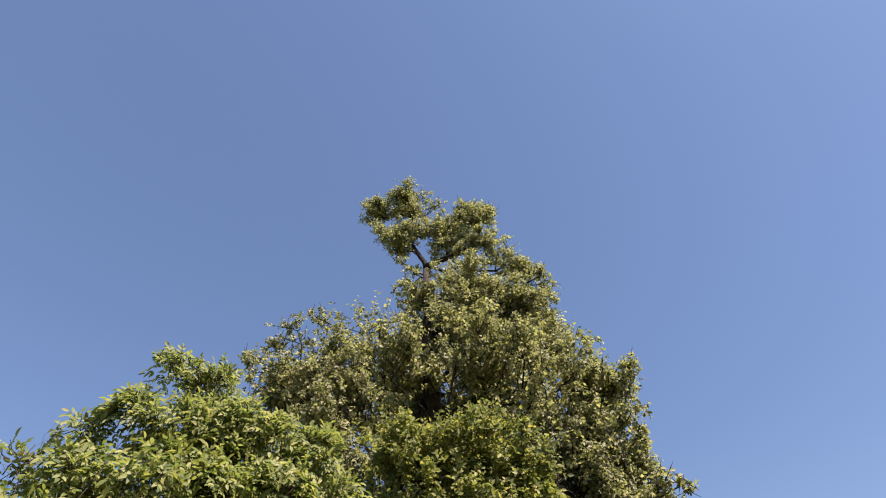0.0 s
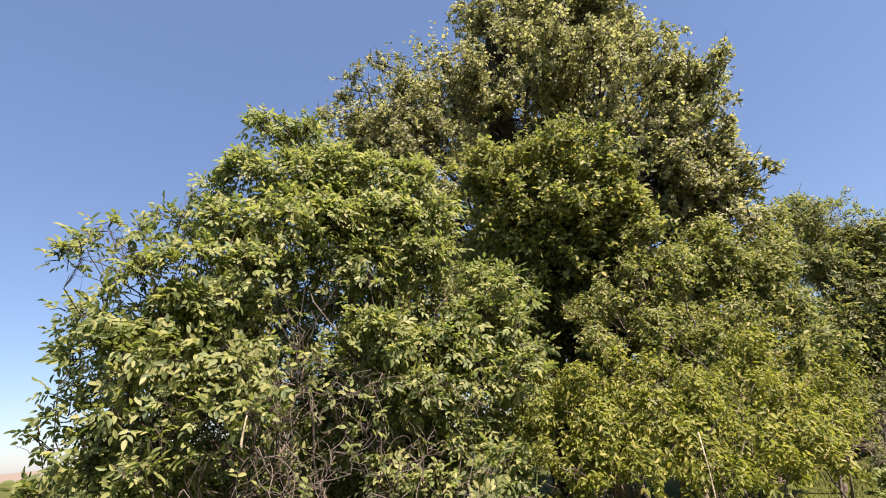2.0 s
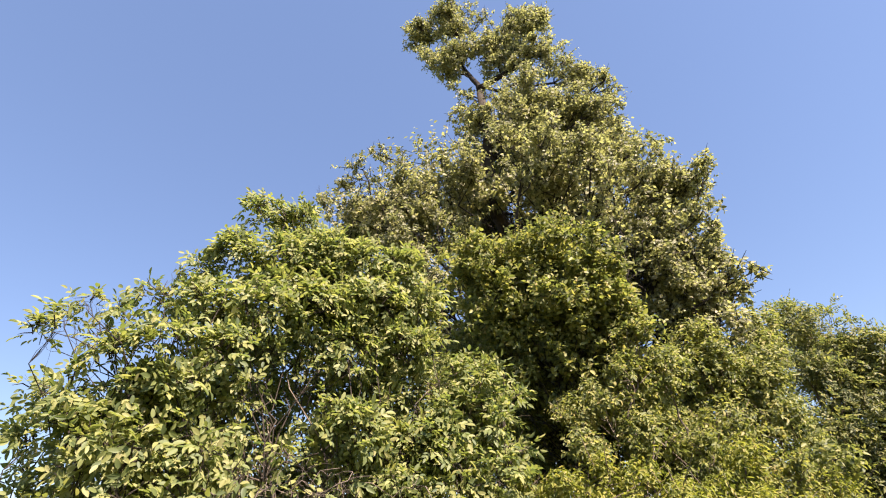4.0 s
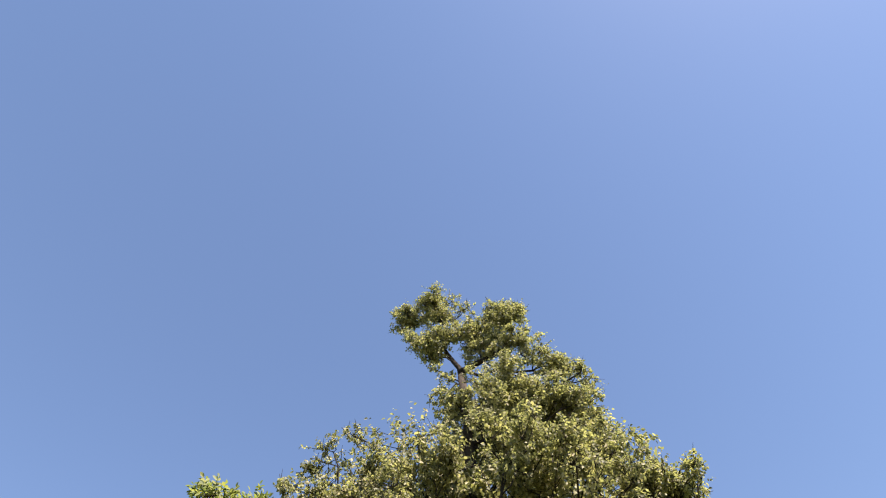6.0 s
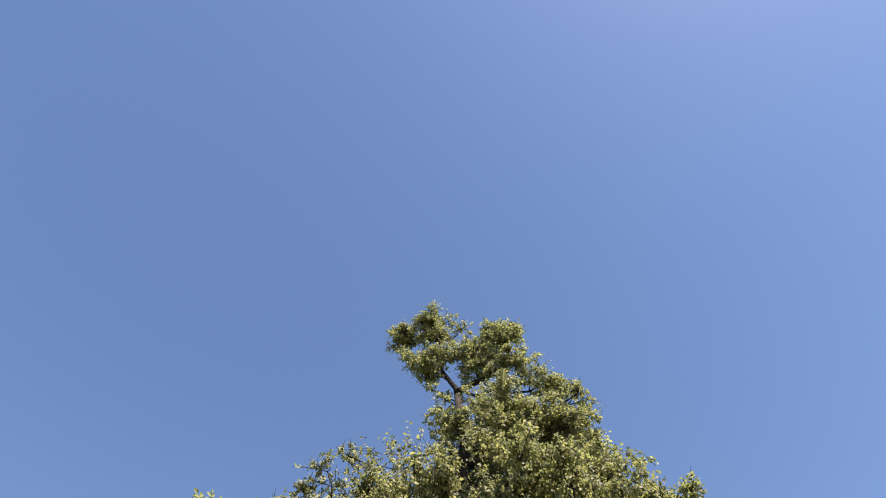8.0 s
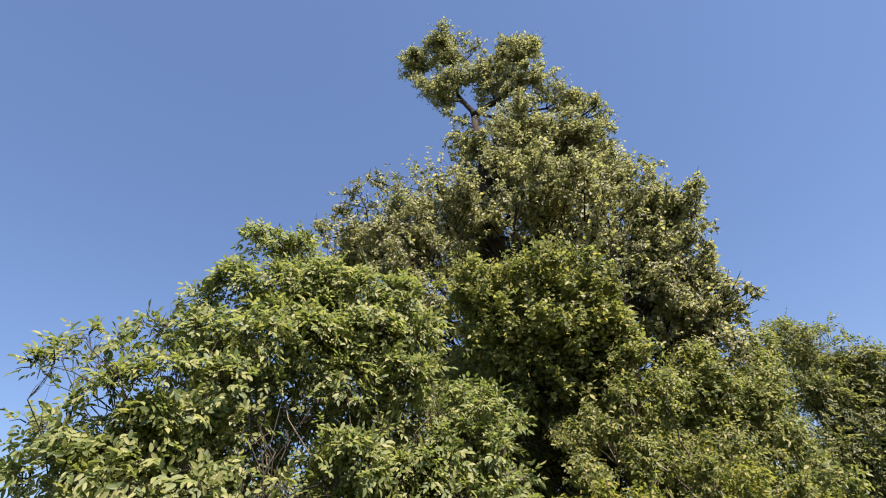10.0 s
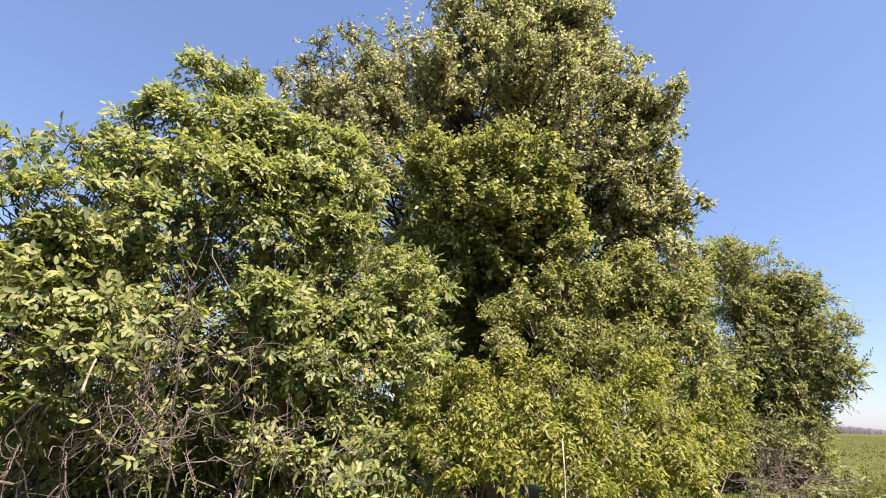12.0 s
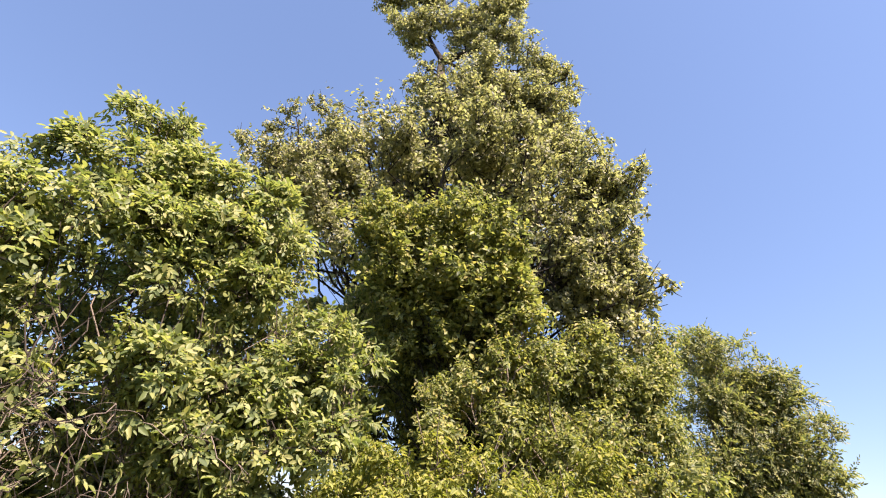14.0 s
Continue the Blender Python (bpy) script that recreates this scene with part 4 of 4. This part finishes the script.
for x, y, z in ((3.15, 7.15, 1.75), (3.35, 7.1, 1.95), (3.6, 7.1, 2.0), (3.7, 7.1, 1.5), (3.45, 7.0, 1.5)):
    stick("dry_stalk", (x, y, float(ground_height(x, y))), (x + rng.uniform(-0.1, 0.2), y, z - 0.2), 0.005, DEAD, "pale dry stalk leaning before the ash bush", "stalk", "dry stalks", 1, 0.04)


# ---- weeds ----
def weed(x, y, height, n_stems):
    ob = thing("weed", x, y, "leafy green nettle-like weed at the hedge foot", "weed", "weeds along the hedge")
    z = ob.location[2]
    sets = []
    for _ in range(n_stems):
        a = rng.uniform(0, 6.28)
        foot = np.array([x + 0.05 * math.cos(a), y + 0.05 * math.sin(a), z - 0.02])
        top = np.array([x + rng.normal(0, 0.3) * height * 0.6, y + rng.normal(0, 0.3) * height * 0.6, z + height * rng.uniform(0.7, 1.0)])
        line = crooked(foot, top, 6, 0.05)
        v, f = tube(line, np.linspace(0.005, 0.002, 6), 4)
        mesh_part("stalk", v, f, WEED_STEM, ob)
        k = 13
        s = rng.uniform(0.15, 1, k) ** 0.6
        base = foot + (top - foot) * s[:, None]
        ang = np.arange(k) * 1.57 + rng.uniform(0, 1, k)
        axis = unit(np.stack([np.cos(ang), np.sin(ang), rng.normal(0.0, 0.3, k)], 1))
        sets.append((base, axis, np.array([0, 0, 0.6]) + 0.8 * LIGHTWARD + rng.normal(0, 0.35, (k, 3)), (0.085 - 0.04 * s) * rng.uniform(0.7, 1.2, k)))
    v, f = leaf_mesh(*[np.concatenate([q[i] for q in sets]) for i in range(4)], FULL_LEAF, 0.55)
    quick_part("foliage", v, f, WEED_LEAF, ob, kind="")
    return ob


WEED_STEM = bark_material("weed_stem", (0.08, 0.10, 0.03), (0.16, 0.18, 0.06), 30)
patterns = [weed(-0.45, 2.55, 0.95, 9), weed(0.1, 2.75, 0.95, 10), weed(2.3, 4.1, 0.17, 10), weed(2.9, 4.6, 0.13, 11)]


def weed_copy(kind, x, y, scale, turn):
    q = copy_thing(patterns[kind], pose(x, y, float(ground_height(x, y)), 0, 0, turn))
    q.scale = (scale, scale, scale * rng.uniform(0.85, 1.15))


for _ in range(26):
    x = rng.uniform(-0.9, 0.7)
    weed_copy(int(rng.integers(0, 2)), x, 2.6 + 0.25 * (x + 0.9) / 1.6 + rng.uniform(-0.05, 0.35), rng.uniform(0.6, 0.85), rng.uniform(0, 360))
for _ in range(14):
    weed_copy(int(rng.integers(0, 2)), rng.uniform(-2.3, -1.0), rng.uniform(2.2, 2.6), rng.uniform(0.6, 0.85), rng.uniform(0, 360))
for _ in range(70):
    y = rng.uniform(3.2, 5.2)
    weed_copy(int(rng.integers(2, 4)), rng.uniform(1.6 + (y - 3.2) * 0.3, 3.6), y, rng.uniform(0.8, 1.5), rng.uniform(0, 360))
for _ in range(50):
    y = rng.uniform(3.4, 6.8)
    weed_copy(int(rng.integers(2, 4)), rng.uniform(1.7 + (y - 3.4) * 0.3, 3.4 + (y - 3.4) * 0.2), y, rng.uniform(0.5, 0.95), rng.uniform(0, 360))


# ---- grass ----
def grass(n, near, far, from_az, to_az, tall, name_label):
    d = near * (far / near) ** rng.random(n)
    a = np.radians(rng.uniform(from_az, to_az, n))
    x, y = 0.8 + d * np.sin(a), 0.6 + d * np.cos(a)
    z = ground_height(x, y) - 0.01
    h = tall * rng.uniform(0.5, 1.2, n)
    lean = rng.normal(0, 0.35, (n, 2)) * h[:, None]
    w = (0.003 + 0.0005 * d) * rng.uniform(0.6, 1.4, n)
    t = rng.uniform(0, 6.28, n)
    b = np.stack([x, y, z], 1)
    side = np.stack([np.cos(t) * w, np.sin(t) * w, 0 * w], 1)
    mid = b + np.stack([lean[:, 0] * 0.35, lean[:, 1] * 0.35, h * 0.6], 1)
    tip = b + np.stack([lean[:, 0], lean[:, 1], h], 1)
    v = np.stack([b - side, b + side, mid + side * 0.8, mid - side * 0.8, tip], 1).reshape(-1, 3)
    k = np.arange(n)[:, None] * 5
    me = bpy.data.meshes.new("grass")
    me.from_pydata(v.tolist(), [], (k + np.array([0, 1, 2, 3])).tolist() + (k + np.array([3, 2, 4])).tolist())
    me.materials.append(GRASS)
    tagged(new("grass", me), name_label, "grass", kind="stuff")


grass(42000, 3.4, 160, 14, 50, 0.055, "short green and straw-coloured field grass")
grass(11000, 2.6, 8, 24, 46, 0.13, "matted pale grass and straw at the hedge foot")
grass(12000, 4.0, 24, -64, -40, 0.10, "short green field grass beyond the elder bush")

grass(9000, 1.2, 12, 50, 296, 0.07, "thin short grass on open ground")


# ---- far wood on the skyline ----
def far_wood():
    m_wood, n, l, p = material("hazed_far_wood")
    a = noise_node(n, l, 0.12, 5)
    # grey-brown wood, with the mauve cast of distance haze put into its colour
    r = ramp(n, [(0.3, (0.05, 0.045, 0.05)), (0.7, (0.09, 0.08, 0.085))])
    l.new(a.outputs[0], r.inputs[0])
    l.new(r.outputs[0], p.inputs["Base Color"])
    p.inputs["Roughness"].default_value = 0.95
    ob = thing("far_wood", 440, 800, "low grey-brown wood on the far skyline, tinted with haze", "wood")
    n, m = 220, 7
    along_wood, over = np.linspace(0, 1, n), np.linspace(0, math.pi, m)
    height = 9.5 * np.clip(np.minimum(along_wood * 9, (1.05 - along_wood) * 1.6), 0.1, 1.0) * (1 + 0.05 * np.sin(along_wood * 90) + rng.normal(0, 0.02, n))
    az = np.radians(24.5 + 9.5 * along_wood)
    d = 900 - 26 * np.cos(over)[None, :] + rng.normal(0, 0.4, (n, m))
    z = 0.8 + height[:, None] * np.sin(over)[None, :] ** 0.45 * (1 + rng.normal(0, 0.03, (n, m)))
    v = np.stack([d * np.sin(az)[:, None], d * np.cos(az)[:, None], z], -1).reshape(-1, 3)
    f = [(i * m + k, (i + 1) * m + k, (i + 1) * m + k + 1, i * m + k + 1) for i in range(n - 1) for k in range(m - 1)]
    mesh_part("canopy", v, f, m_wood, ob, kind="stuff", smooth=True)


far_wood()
